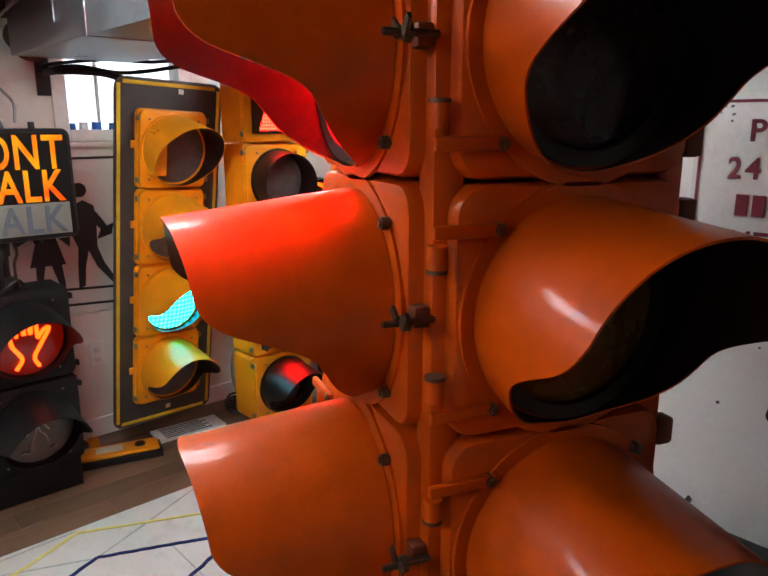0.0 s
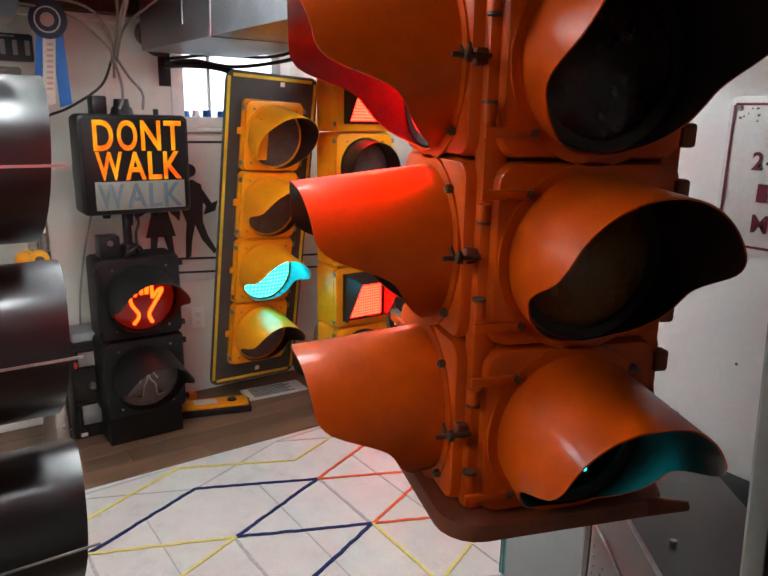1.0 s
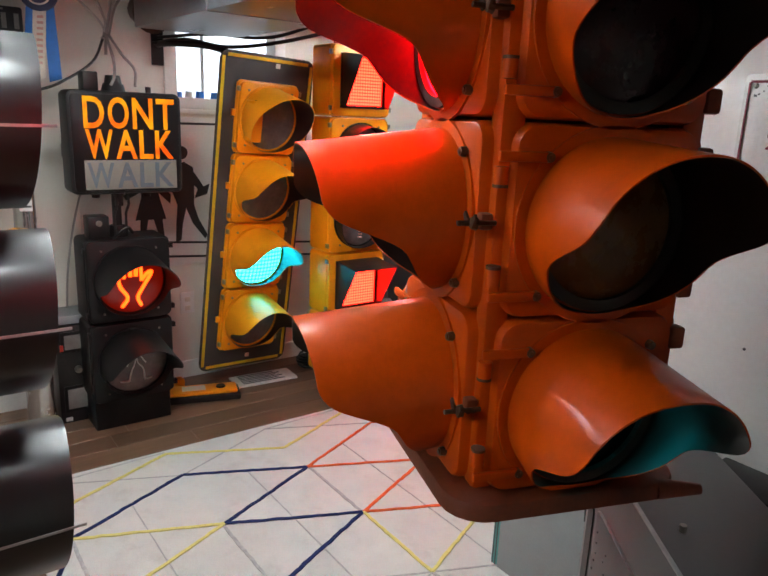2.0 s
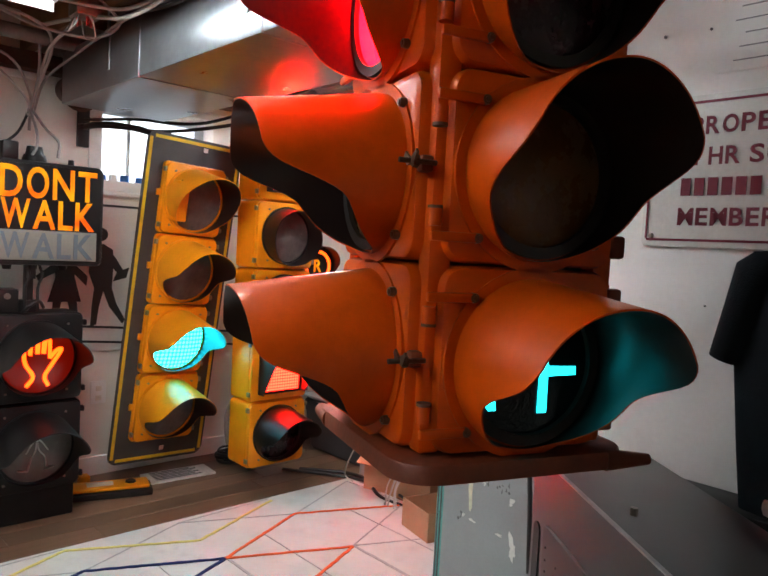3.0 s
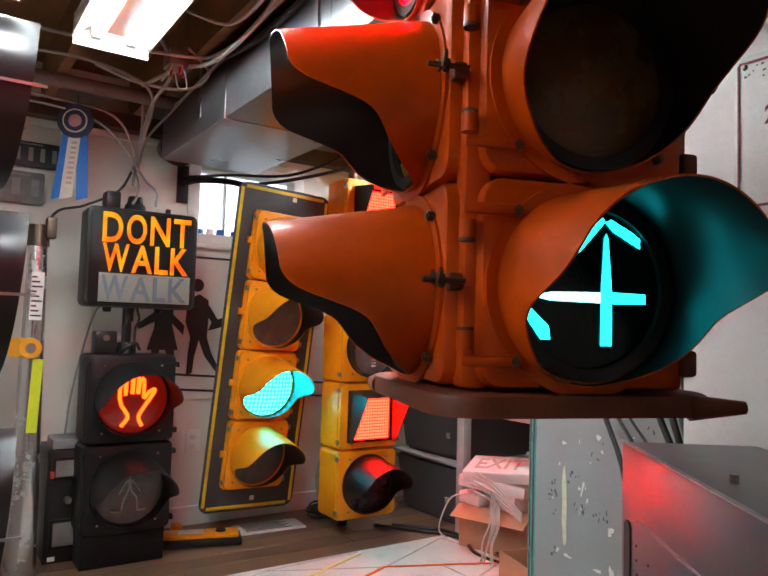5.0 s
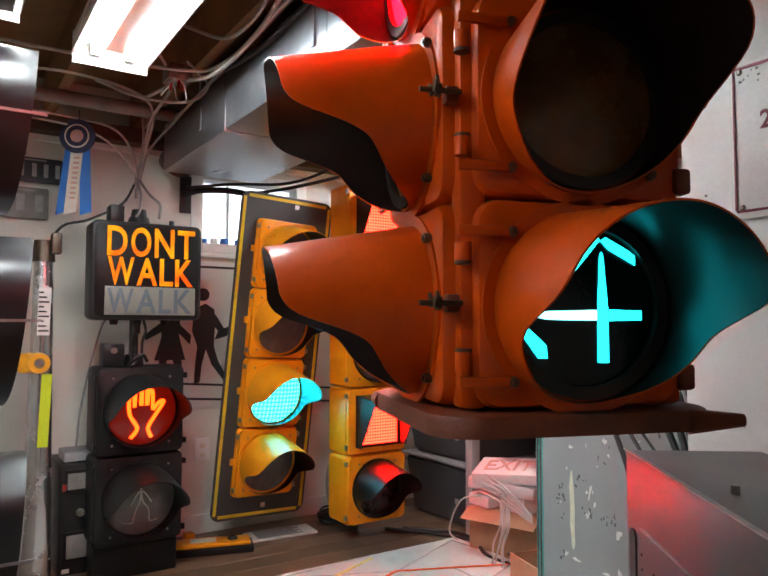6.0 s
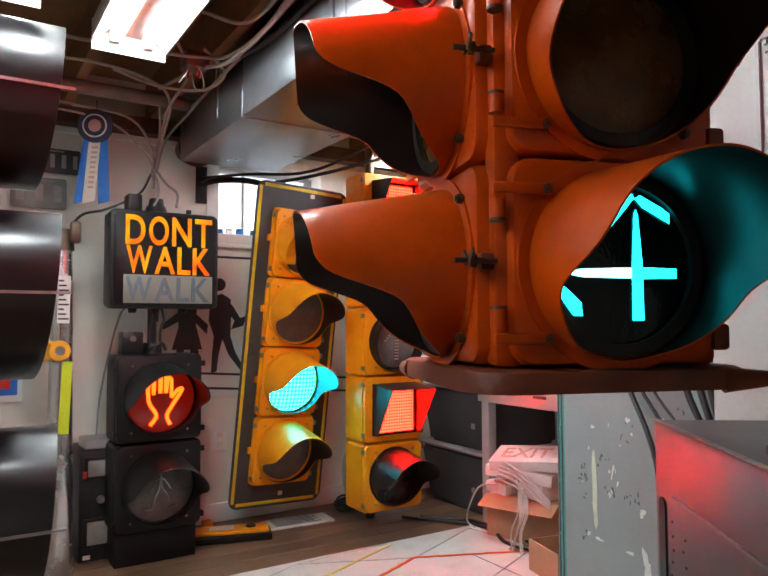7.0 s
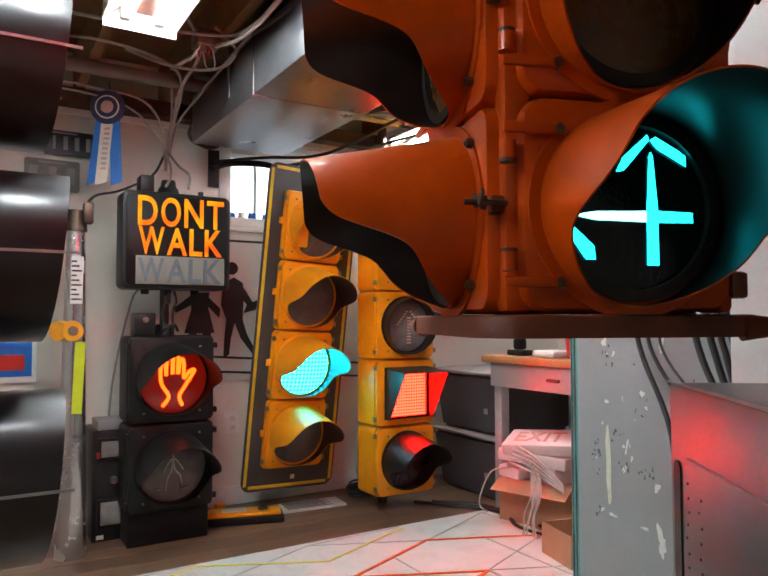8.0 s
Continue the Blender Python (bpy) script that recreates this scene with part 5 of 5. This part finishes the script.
# ---------------------------------------------------------------- rug
def rug():
    t = thing("rug", at(0, 0, 0), "cream wool rug with coloured zigzag lines on a triangle grid", "rug")
    x0, x1, y0, y1 = 0.82, 2.45, 2.13, 4.22
    part("wool_sheet", box(x0, x1, y0, y1, 0.001, 0.011, 0.004), M_RUG, t)
    A, B, ox, oy = 0.42, 0.4825, 1.07, 2.72

    def node(i, j):
        return (ox + A * (i + 0.5 * (j % 2)), oy + B * j)

    done = set()

    def seg(p, q, w, mat, name, z):
        key = tuple(sorted((tuple(round(c, 2) for c in p), tuple(round(c, 2) for c in q))))
        if key in done:
            return
        done.add(key)
        z += 0.00003 * len(done)
        p, q = Vector((*p, 0)), Vector((*q, 0))
        lim = lambda v: Vector((min(max(v.x, x0 + 0.02), x1 - 0.02), min(max(v.y, y0 + 0.02), y1 - 0.02), 0))
        p, q = lim(p), lim(q)
        if (q - p).length < 0.05:
            return
        d = (q - p).normalized()
        b = bmesh.new()
        rs = random.Random(int(1000 * (p.x + q.y)))
        n = max(3, int((q - p).length / 0.025))
        nrm = Vector((-d.y, d.x, 0))
        left, right = [], []
        for k in range(n + 1):
            c = p + (q - p) * (k / n)
            wob = nrm * rs.uniform(-0.15, 0.15) * w
            left.append(b.verts.new(c + wob + nrm * w * rs.uniform(0.42, 0.58) + Vector((0, 0, z))))
            right.append(b.verts.new(c + wob - nrm * w * rs.uniform(0.42, 0.58) + Vector((0, 0, z))))
        for k in range(n):
            b.faces.new((left[k], left[k + 1], right[k + 1], right[k]))
        e = bmesh.ops.extrude_face_region(b, geom=b.faces[:])
        for v in [g for g in e["geom"] if isinstance(g, bmesh.types.BMVert)]:
            v.co.z -= 0.004
        part(name, b, mat, t, smooth=False)

    for j in range(-1, 4):
        for i in range(-1, 5):
            a = node(i, j)
            if not (x0 - 0.1 < a[0] < x1 + 0.1):
                continue
            k = i + (j % 2)
            for q in (node(k, j + 1), node(k - 1, j + 1)):
                seg(a, q, 0.006, M_GREYWOOL, "grey_line", 0.0125)
            if (i + j) % 2:
                seg(a, node(i + 1, j), 0.012, M_GREYWOOL, "grey_line", 0.0125)
        seg((ox + A * (0.25), oy + B * (j + 0.5)), (ox + A * 3.25, oy + B * (j + 0.5)), 0.004, M_GREYWOOL, "grey_line", 0.0126)
    n = {k: v for k, v in (("e", (1.29, 2.235)), ("a", (1.07, 2.72)), ("b", (1.285, 3.195)), ("c", (1.487, 2.725)), ("d", (1.70, 3.205)), ("f", (1.5, 3.675)), ("g", (1.91, 2.72)), ("h", (1.07, 3.68)), ("i", (1.28, 4.16)), ("j", (1.91, 3.68)), ("k", (1.5, 1.9)), ("m", (0.86, 2.72)), ("n", (1.08, 3.19)), ("o", (1.7, 2.235)), ("p", (1.08, 2.235)), ("q", (0.87, 3.68)), ("r", (2.12, 3.2)), ("s", (2.12, 2.235)))}
    for path, mat, w, name in (("keabcdg", M_NAVY, 0.0145, "navy_line"), ("ihbfdj", M_REDWOOL, 0.0125, "red_line"), ("pmnq", M_YELWOOL, 0.0125, "yellow_line"), ("ecog", M_YELWOOL, 0.0125, "yellow_line"), ("drj", M_YELWOOL, 0.0125, "yellow_line")):
        for a, c in zip(path, path[1:]):
            seg(n[a], n[c], w, mat, name, 0.0145)


rug()

# ---------------------------------------------------------------- desk corner
desk = thing("steel_desk", at(0, 0, 0), "grey steel desk with orange-brown top", "desk")
part("desk_top", box(0.74, 2.1, 4.27, 4.95, 0.765, 0.8, 0.005), M_DESKTOP, desk)
part("apron", box(0.78, 2.06, 4.3, 4.32, 0.64, 0.764, 0.003), M_DESK, desk)
part("apron", box(0.78, 0.8, 4.3215, 4.9, 0.64, 0.764, 0.003), M_DESK, desk)
for x, yy in ((0.785, 4.3215), (0.785, 4.87), (2.0, 4.3215), (2.0, 4.87)):
    part("leg", box(x, x + 0.055, yy, yy + 0.055, 0, 0.639, 0.004), M_DESK, desk)
part("pull", box(1.2, 1.28, 4.288, 4.2995, 0.69, 0.705, 0.003), M_DARKSTEEL, desk)
tool = thing("cordless_tool", at(0.9, 4.4, 0.801), "black and yellow cordless tool on the desk", "power tool")
part("body", box(-0.1, 0.06, -0.03, 0.03, 0.09, 0.15, 0.015), M_BLACK, tool)
part("grip", box(-0.03, 0.03, -0.025, 0.025, 0.03, 0.0895, 0.012), M_BLACK, tool)
part("battery", box(-0.06, 0.06, -0.04, 0.04, 0.0, 0.0295, 0.008), M_BLACK, tool)
part("collar", rod((-0.1, 0, 0.12), (-0.15, 0, 0.12), 0.022, 0.014, 14), M_TAPE, tool)
single("red_cup", rod((1.28, 4.4, 0.801), (1.28, 4.4, 0.91), 0.035, 0.045, 20), M_REDPLAST, None, "red plastic cup on the desk", "cup")
single("paper_pad", box(1.05, 1.2, 4.34, 4.5, 0.801, 0.835, 0.012), M_WHITE, None, "crumpled white paper bundle on the desk", "paper")
single("small_tub", rod((1.18, 4.62, 0.801), (1.18, 4.62, 0.9), 0.045, 0.05, 20), M_BLUE, None, "blue plastic tub on the desk", "tub")


def storage_bin(z, label):
    t = thing("storage_bin", at(0.48, 4.66, z), label, "storage bin", "storage bins")
    b = bmesh.new()
    lo = [b.verts.new((sx * 0.26, sy * 0.27, 0.0)) for sx, sy in ((-1, -1), (1, -1), (1, 1), (-1, 1))]
    hi = [b.verts.new((sx * 0.3, sy * 0.31, 0.33)) for sx, sy in ((-1, -1), (1, -1), (1, 1), (-1, 1))]
    for i in range(4):
        j = (i + 1) % 4
        b.faces.new((lo[i], lo[j], hi[j], hi[i]))
    b.faces.new(lo)
    b.faces.new(hi)
    bmesh.ops.bevel(b, geom=b.edges[:], offset=0.02, segments=3, affect="EDGES")
    part("tub", b, M_BIN, t)
    part("lid", box(-0.312, 0.312, -0.322, 0.322, 0.3305, 0.348, 0.008), M_BINRIM, t, "pale rimmed lid")
    part("size_mark", box(0.17, 0.2, -0.3005, -0.298, 0.12, 0.15), M_BINRIM, t)


storage_bin(0.0, "smoky grey plastic storage bin on the floor")
storage_bin(0.349, "smoky grey plastic storage bin stacked on another")


def exit_sign(m, wordy):
    t = thing("exit_sign", m, "white plastic exit sign box with red light in its colour, lying in a stack", "exit sign", "exit signs")
    part("housing", box(-0.17, 0.17, -0.1, 0.1, 0, 0.055, 0.008), M_EXIT, t)
    if wordy:
        part("lettering", moved(fitted("EXIT", 0.24, 0.11, 0.002, 0.01), at(-0.12, -0.055, 0.0565, -90)), M_ROSE, t, "faded EXIT letters", smooth=False)


exit_sign(at(1.13, 4.3, 0.3, 0, 4, 24), False)
exit_sign(at(1.15, 4.31, 0.37, 14, -4, 28), True)
cb = thing("cardboard_box", at(1.12, 4.34, 0, 0, 0, 20), "open brown cardboard box holding exit signs", "box", "cardboard boxes")
part("body", box(-0.18, 0.2, -0.11, 0.13, 0, 0.21, 0.004), M_CARD, cb)
part("flap", moved(box(-0.18, 0.2, -0.1, 0.0, 0, 0.004), at(0, -0.11, 0.212, 25)), M_CARD, cb)
single("foam_block", box(0.95, 1.1, 4.2, 4.3, 0.213, 0.27, 0.012), M_EXIT, None, "white foam block on a cardboard box", "foam")
single("foam_block", box(1.12, 1.28, 4.26, 4.42, 0.213, 0.299, 0.012), M_EXIT, None, "white foam block under the exit signs", "foam")
cb2 = thing("cardboard_box", at(1.58, 4.08, 0, 0, 0, -14), "small open brown cardboard box on the rug", "box", "cardboard boxes")
sb = box(-0.11, -0.104, -0.1, 0.1, 0.012, 0.14)
box(0.104, 0.11, -0.1, 0.1, 0.012, 0.14, bm=sb)
box(-0.104, 0.104, -0.1, -0.094, 0.012, 0.14, bm=sb)
box(-0.104, 0.104, 0.094, 0.1, 0.012, 0.14, bm=sb)
box(-0.104, 0.104, -0.094, 0.094, 0.012, 0.018, bm=sb)
part("body", sb, M_CARD, cb2, smooth=False)
single("cardboard_box", box(1.3, 1.62, 4.42, 4.66, 0, 0.52, 0.004), M_CARD, None, "tall brown cardboard box under the desk", "box", "cardboard boxes")
rw = random.Random(8)
for k in range(6):
    xs = 1.24 + 0.012 * k
    p = [(xs - 0.1 + rw.uniform(-0.03, 0.03), 4.23, 0.3), (xs - 0.03, 4.17, 0.29 + rw.uniform(-0.02, 0.03)), (xs + 0.02, 4.13, 0.2), (xs + rw.uniform(-0.01, 0.02), 4.11, 0.1), (xs + rw.uniform(-0.03, 0.02), 4.1, 0.017)]
    single("lead_wire", wire(p, 0.004, 6), M_CABLE_W, None, "thin pale lead wire hanging from exit signs", "wire", "lead wires")
for k in range(5):
    z = 0.25 + 0.02 * k
    p = [(1.0 + 0.02 * k, 4.22, z + 0.02), (1.12, 4.16 + rw.uniform(-0.02, 0.01), z + 0.06), (1.26, 4.15, z + 0.03 + rw.uniform(-0.02, 0.02)), (1.42, 4.17, z - 0.02 - 0.012 * k)]
    single("lead_wire", wire(p, 0.004, 6), M_CABLE_W, None, "thin pale lead wire lying across exit signs", "wire", "lead wires")
single("lead_wire", wire([(1.05, 4.2, 0.27), (0.96, 4.15, 0.24), (0.9, 4.13, 0.12), (0.87, 4.15, 0.05), (0.92, 4.16, 0.03)], 0.004, 6), M_CABLE_W, None, "thin pale lead wire looped down to the floor", "wire", "lead wires")

# ---------------------------------------------------------------- grey cabinet, cables, controller
cab = thing("grey_cabinet", at(2.185, 3.41, 0), "tall chipped grey steel equipment cabinet", "cabinet")
part("shell", box(0.03, 0.5, 0.0, 0.4, 0, 1.25, 0.005), M_GREYCAB, cab)
edge = box(0.0, 0.0295, 0.004, 0.36, 0, 1.25, 0.003)
part("edge_channel", edge, M_GREENLIT, cab, "edge channel with green lamp light in its colour")
for x in (0.008, 0.02):
    part("channel_groove", box(x - 0.0015, x + 0.0015, 0.001, 0.0035, 0, 1.25), M_SCUFF, cab)
for z in (0.2, 0.45, 0.6, 0.75, 0.9):
    part("rivet", rod((0.0145, 0.004, z), (0.0145, -0.001, z), 0.005, 0.004, 8), M_GREENLIT, cab)
rk = random.Random(21)


def flake(x, z, w, h, n=22):
    """A ragged flake: a slim blob with a wandering outline."""
    f1, f2, f3 = rk.uniform(0, 6.28), rk.uniform(0, 6.28), rk.uniform(0, 6.28)
    lean = rk.uniform(-0.5, 0.5)
    pts = []
    for i in range(n):
        a = 2 * math.pi * i / n
        r = 1 + 0.3 * math.sin(2 * a + f1) + 0.22 * math.sin(3 * a + f2) + 0.16 * math.sin(7 * a + f3) + rk.uniform(-0.08, 0.08)
        u, v = w * r * math.cos(a), h * r * math.sin(a)
        pts.append((x + u + lean * v * 0.5, z + v))
    return outline(pts, 0.0008, y0=-0.0007)


CHIPS = ((0.13, 0.93, 0.011, 0.022), (0.16, 0.9, 0.006, 0.012), (0.31, 0.93, 0.012, 0.03), (0.25, 0.8, 0.009, 0.014), (0.135, 0.77, 0.009, 0.009), (0.2, 0.66, 0.006, 0.026), (0.215, 0.63, 0.004, 0.014), (0.29, 0.57, 0.014, 0.016), (0.15, 0.47, 0.02, 0.006), (0.25, 0.46, 0.024, 0.005), (0.3, 0.44, 0.02, 0.05), (0.12, 0.71, 0.004, 0.007), (0.33, 0.74, 0.006, 0.009))
for x, z, w, h in CHIPS:
    part("paint_chip", flake(x, z, w * 0.62, h * 0.62), M_CHIP, cab, smooth=False)
for cx, cz, sx, sz, n in ((0.1, 0.62, 0.012, 0.05, 14), (0.18, 0.68, 0.03, 0.02, 8), (0.19, 0.6, 0.03, 0.014, 9), (0.27, 0.6, 0.03, 0.016, 8), (0.14, 0.9, 0.02, 0.04, 8), (0.11, 0.48, 0.02, 0.02, 6), (0.25, 0.78, 0.04, 0.06, 8), (0.38, 0.7, 0.04, 0.2, 8)):
    for k in range(n):
        part("paint_chip", flake(cx + rk.gauss(0, sx * 0.6), cz + rk.gauss(0, sz * 0.6), rk.uniform(0.0012, 0.004), rk.uniform(0.0015, 0.0065), 10), M_SCUFF if rk.random() < 0.75 else M_CHIP, cab, smooth=False)
part("paint_chip", outline([(0.136, 0.5), (0.142, 0.494), (0.1475, 0.51), (0.1455, 0.55), (0.147, 0.6), (0.1445, 0.66), (0.139, 0.71), (0.133, 0.7), (0.129, 0.66), (0.1315, 0.6), (0.13, 0.56), (0.134, 0.53)], 0.0008, y0=-0.0007), M_TAPEOLD, cab, "long pale scrape in the paint", smooth=False)
for k, (xa, xb, r) in enumerate(((2.44, 2.52, 0.011), (2.48, 2.6, 0.008), (2.52, 2.66, 0.006), (2.62, 2.7, 0.013), (2.66, 2.72, 0.013), (2.69, 2.74, 0.012), (2.72, 2.755, 0.012), (2.745, 2.77, 0.01))):
    single("cable", wire([(xa - 0.05, 3.392 - 0.006 * k, 1.3), (xa, 3.38 - 0.008 * k, 1.0), (xa + 0.03, 3.37 - 0.008 * k, 0.9), (xb + 0.05, 3.34 - 0.01 * k, 0.72), (xb + 0.1, 3.3 - 0.008 * k, 0.45)], r * 0.6, 10), M_CABLE_B, None, "thick black cable hanging beside the grey cabinet", "cable", "hanging cables")

ctrl = thing("controller_box", at(2.84, 2.965, 0, 0, 0, -37.0), "glossy grey enamelled controller box with slotted door", "controller")
W, D, H = 0.75, 0.235, 0.885
part("shell", box(0, W, 0, D, 0, H, 0.006), M_ENAMEL, ctrl)
part("door_panel", moved(rounded(W - 0.1, H - 0.17, 0.006, 0.02, 0.003), at(W / 2 + 0.03, -0.0065, 0.775 - (H - 0.17) / 2)), M_ENAMEL, ctrl)
part("slot", moved(rounded(0.032, 0.62, 0.004, 0.015, 0), at(0.042, -0.003, 0.45)), M_INK, ctrl, "black vertical slot")
rp = random.Random(5)
for k in range(40):
    xx, zz = 0.1 + rp.uniform(0, 0.012) + 0.055 * (k % 2), 0.74 - 0.011 * k - rp.uniform(0, 0.004)
    part("pin_hole", rod((xx, -0.0062, zz), (xx, -0.0085, zz), 0.0022, seg=6), M_INK, ctrl)
part("top_bolt", rod((0.32, 0.05, H), (0.32, 0.05, H + 0.012), 0.006, seg=8), M_STEEL, ctrl)
part("edge_strip", box(0.0, W, -0.004, 0.004, H + 0.0002, H + 0.0035, 0.0012), M_EDGE, ctrl, "bright worn metal edge")
# Black boards added as the shaded gap between controller box and wall.
dark_gap = thing("dark_gap_boards", at(0, 0, 0), "low black boards standing in for the dark gap by the partition wall", "shelf")
part("gap_top_board", box(2.98, 4.2, 3.12, 3.243, 0.78, 0.83, 0.004), M_BLACK, dark_gap)
part("back_board", box(2.98, 4.2, 3.225, 3.243, 0.2, 0.7795, 0.003), M_BLACK, dark_gap)
part("side_board", box(2.98, 3.0, 3.13, 3.2245, 0.0, 0.7795, 0.003), M_BLACK, dark_gap)


# ---------------------------------------------------------------- wall sign and shirt
sg = thing("wall_sign", at(2.89, 3.243, 1.31), "white metal warning sign with maroon border and text", "sign")
SW, SH = 0.52, 0.31
pan = part("panel", moved(rounded(SW, SH, 0.004, 0.012, 0.001), at(SW / 2, -0.006, SH / 2)), M_WHITE, sg)
part("border", box(0.012, SW - 0.012, -0.0085, -0.0065, SH - 0.017, SH - 0.012), M_MAROON, pan)
part("border", box(0.012, SW - 0.012, -0.0085, -0.0065, 0.012, 0.017), M_MAROON, pan)
part("border", box(0.0085, 0.0125, -0.0085, -0.0065, 0.016, SH - 0.016), M_MAROON, pan)
part("border", box(SW - 0.0125, SW - 0.0085, -0.0085, -0.0065, 0.016, SH - 0.016), M_MAROON, pan)
part("lettering", moved(spaced("PROPE", (0.025, 0.027, 0.03, 0.025, 0.024), 0.0055, 0.036, 0.0008, 0.022), at(0.09, -0.0067, 0.23)), M_MAROON, pan, "maroon letters", smooth=False)
part("lettering", moved(spaced("24HRSU", (0.022, 0.025, 0.027, 0.028, 0.026, 0.026), 0.0055, 0.036, 0.0008, 0.022, (0, 0, 0.012, 0, 0.012, 0)), at(0.06, -0.0067, 0.168)), M_MAROON, pan, "maroon letters", smooth=False)
for k in range(6):
    part("print_bar", box(0.079 + k * 0.027, 0.099 + k * 0.027, -0.0085, -0.0065, 0.106, 0.142), M_MAROON, pan)
part("lettering", moved(spaced("MEMBER", (0.032, 0.024, 0.032, 0.026, 0.024, 0.028), 0.005, 0.036, 0.0008, 0.022), at(0.076, -0.0067, 0.045)), M_MAROON, pan, "maroon letters", smooth=False)
rr = random.Random(17)
for k in range(9):
    x, z, q = 0.045 + rr.gauss(0, 0.012), 0.272 + rr.gauss(0, 0.012), rr.uniform(0.0015, 0.0042)
    part("rust_mark", outline([(x + q * rr.uniform(0.5, 1.3) * math.cos(a * 0.7), z + q * rr.uniform(0.4, 1.1) * math.sin(a * 0.7)) for a in range(9)], 0.0006, y0=-0.0068), M_SCUFF, pan, smooth=False)
for x, z in ((0.022, SH - 0.022), (0.022, 0.022)):
    part("screw", rod((x, -0.006, z), (x, -0.012, z), 0.006, 0.004, 10), M_STEEL, pan)
rq = random.Random(2)
for k in range(14):
    x, z = rq.uniform(2.82, 3.3), rq.uniform(0.95, 1.85)
    if 2.88 < x < 3.42 and 1.3 < z < 1.63:
        continue
    single("nail_hole", rod((x, 3.2445, z), (x, 3.2425, z), rq.uniform(0.002, 0.004), seg=8), M_SCUFF, None, "small nail hole in the painted wall", "nail hole", "nail holes")
sk = thing("pencil_drawing", at(3.02, 3.2435, 1.66), "faint grey printed sheet pinned to the wall", "drawing")
part("sheet", box(0, 0.3, -0.002, 0, 0, 0.2), M_WALL2, sk)
for k in range(7):
    part("print_line", box(0.03 + 0.01 * (k % 3), 0.27 - 0.02 * (k % 2), -0.0032, -0.0022, 0.02 + k * 0.026, 0.0225 + k * 0.026), M_BINRIM, sk)


def shirt():
    """A T-shirt on a hanger: a soft hollow body with short sleeves."""
    t = thing("hanging_shirt", at(3.405, 3.17, 1.305), "black cotton T-shirt hanging on the wall", "shirt")
    b = bmesh.new()
    rows = [(0.015, 0.1, 0.022), (0.0, 0.262, 0.03), (-0.03, 0.284, 0.036), (-0.12, 0.283, 0.04), (-0.22, 0.28, 0.042), (-0.37, 0.264, 0.045), (-0.485, 0.25, 0.047)]
    rings = []
    for z, hw, hd in rows:
        ring = []
        for i in range(48):
            a = 2 * math.pi * i / 48
            fold = 1 + 0.16 * math.sin(7 * a + z * 5) * min(1, max(0, -z * 4))
            c, q = math.cos(a), math.sin(a)
            ring.append(b.verts.new((hw * math.copysign(abs(c) ** 0.8, c), hd * fold * q, z)))
        rings.append(ring)
    for p, q in zip(rings, rings[1:]):
        for i in range(48):
            j = (i + 1) % 48
            b.faces.new((p[i], p[j], q[j], q[i]))
    b.faces.new(rings[0])
    part("body", b, M_SHIRT, t)
    for s in (-1, 1):
        sl = bmesh.new()
        pr = None
        # flat tube from the shoulder down to an open cuff: outer and inner edge, height, depth
        for xo, xi, zo, zi, hd in ((0.262, 0.2, -0.002, -0.03, 0.03), (0.288, 0.22, -0.02, -0.09, 0.037), (0.306, 0.24, -0.11, -0.15, 0.039), (0.324, 0.268, -0.196, -0.214, 0.036), (0.318, 0.272, -0.192, -0.208, 0.03)):
            ring = []
            for i in range(20):
                f = 0.5 + 0.5 * math.cos(2 * math.pi * i / 20)
                ring.append(sl.verts.new((s * (xi + (xo - xi) * f), hd * math.sin(2 * math.pi * i / 20), zi + (zo - zi) * f)))
            if pr:
                for i in range(20):
                    j = (i + 1) % 20
                    sl.faces.new((pr[i], pr[j], ring[j], ring[i]))
            pr = ring
        sl.faces.new(pr)
        part("sleeve", sl, M_SHIRT, t)
    hook = rod((0, 0.0, 0.01), (0, 0.0, 0.04), 0.003, seg=8)
    rod((0, 0.0, 0.04), (0, 0.074, 0.04), 0.003, seg=8, bm=hook)
    part("hanger_hook", hook, M_STEEL, t)


shirt()
hs = thing("hanging_sign", frame_of((3.549, 2.078, 1.369), (3.52, 2.112, 1.66), (3.79, 2.24, 1.66)), "black sign panel with grey metal edge hanging from the joists", "sign")
part("panel", moved(rounded(0.3, 0.3, 0.006, 0.02, 0.001), Matrix.Translation((0, 0, 0.15))), M_BLACK, hs)
rim = box(-0.15, -0.1425, -0.003, 0.009, 0.02, 0.28, 0.002)
box(0.136, 0.15, -0.003, 0.009, 0.02, 0.28, 0.002, bm=rim)
box(-0.135, 0.135, -0.003, 0.009, 0.0, 0.014, 0.002, bm=rim)
box(-0.135, 0.135, -0.003, 0.009, 0.286, 0.3, 0.002, bm=rim)
part("edge_frame", rim, M_PLATEGREY, hs, "worn grey metal edge")
for dx in (-0.1, 0.1):
    part("hanger_wire", rod((dx, 0.003, 0.3), (dx, 0.09, 0.74), 0.002, seg=6), M_STEEL, hs)
single("folded_cloth", box(3.2, 3.5, 3.13, 3.21, 0.831, 0.87, 0.015), M_PINKISH, None, "folded pale pink cloth on the black boards", "cloth")

floor_boards()
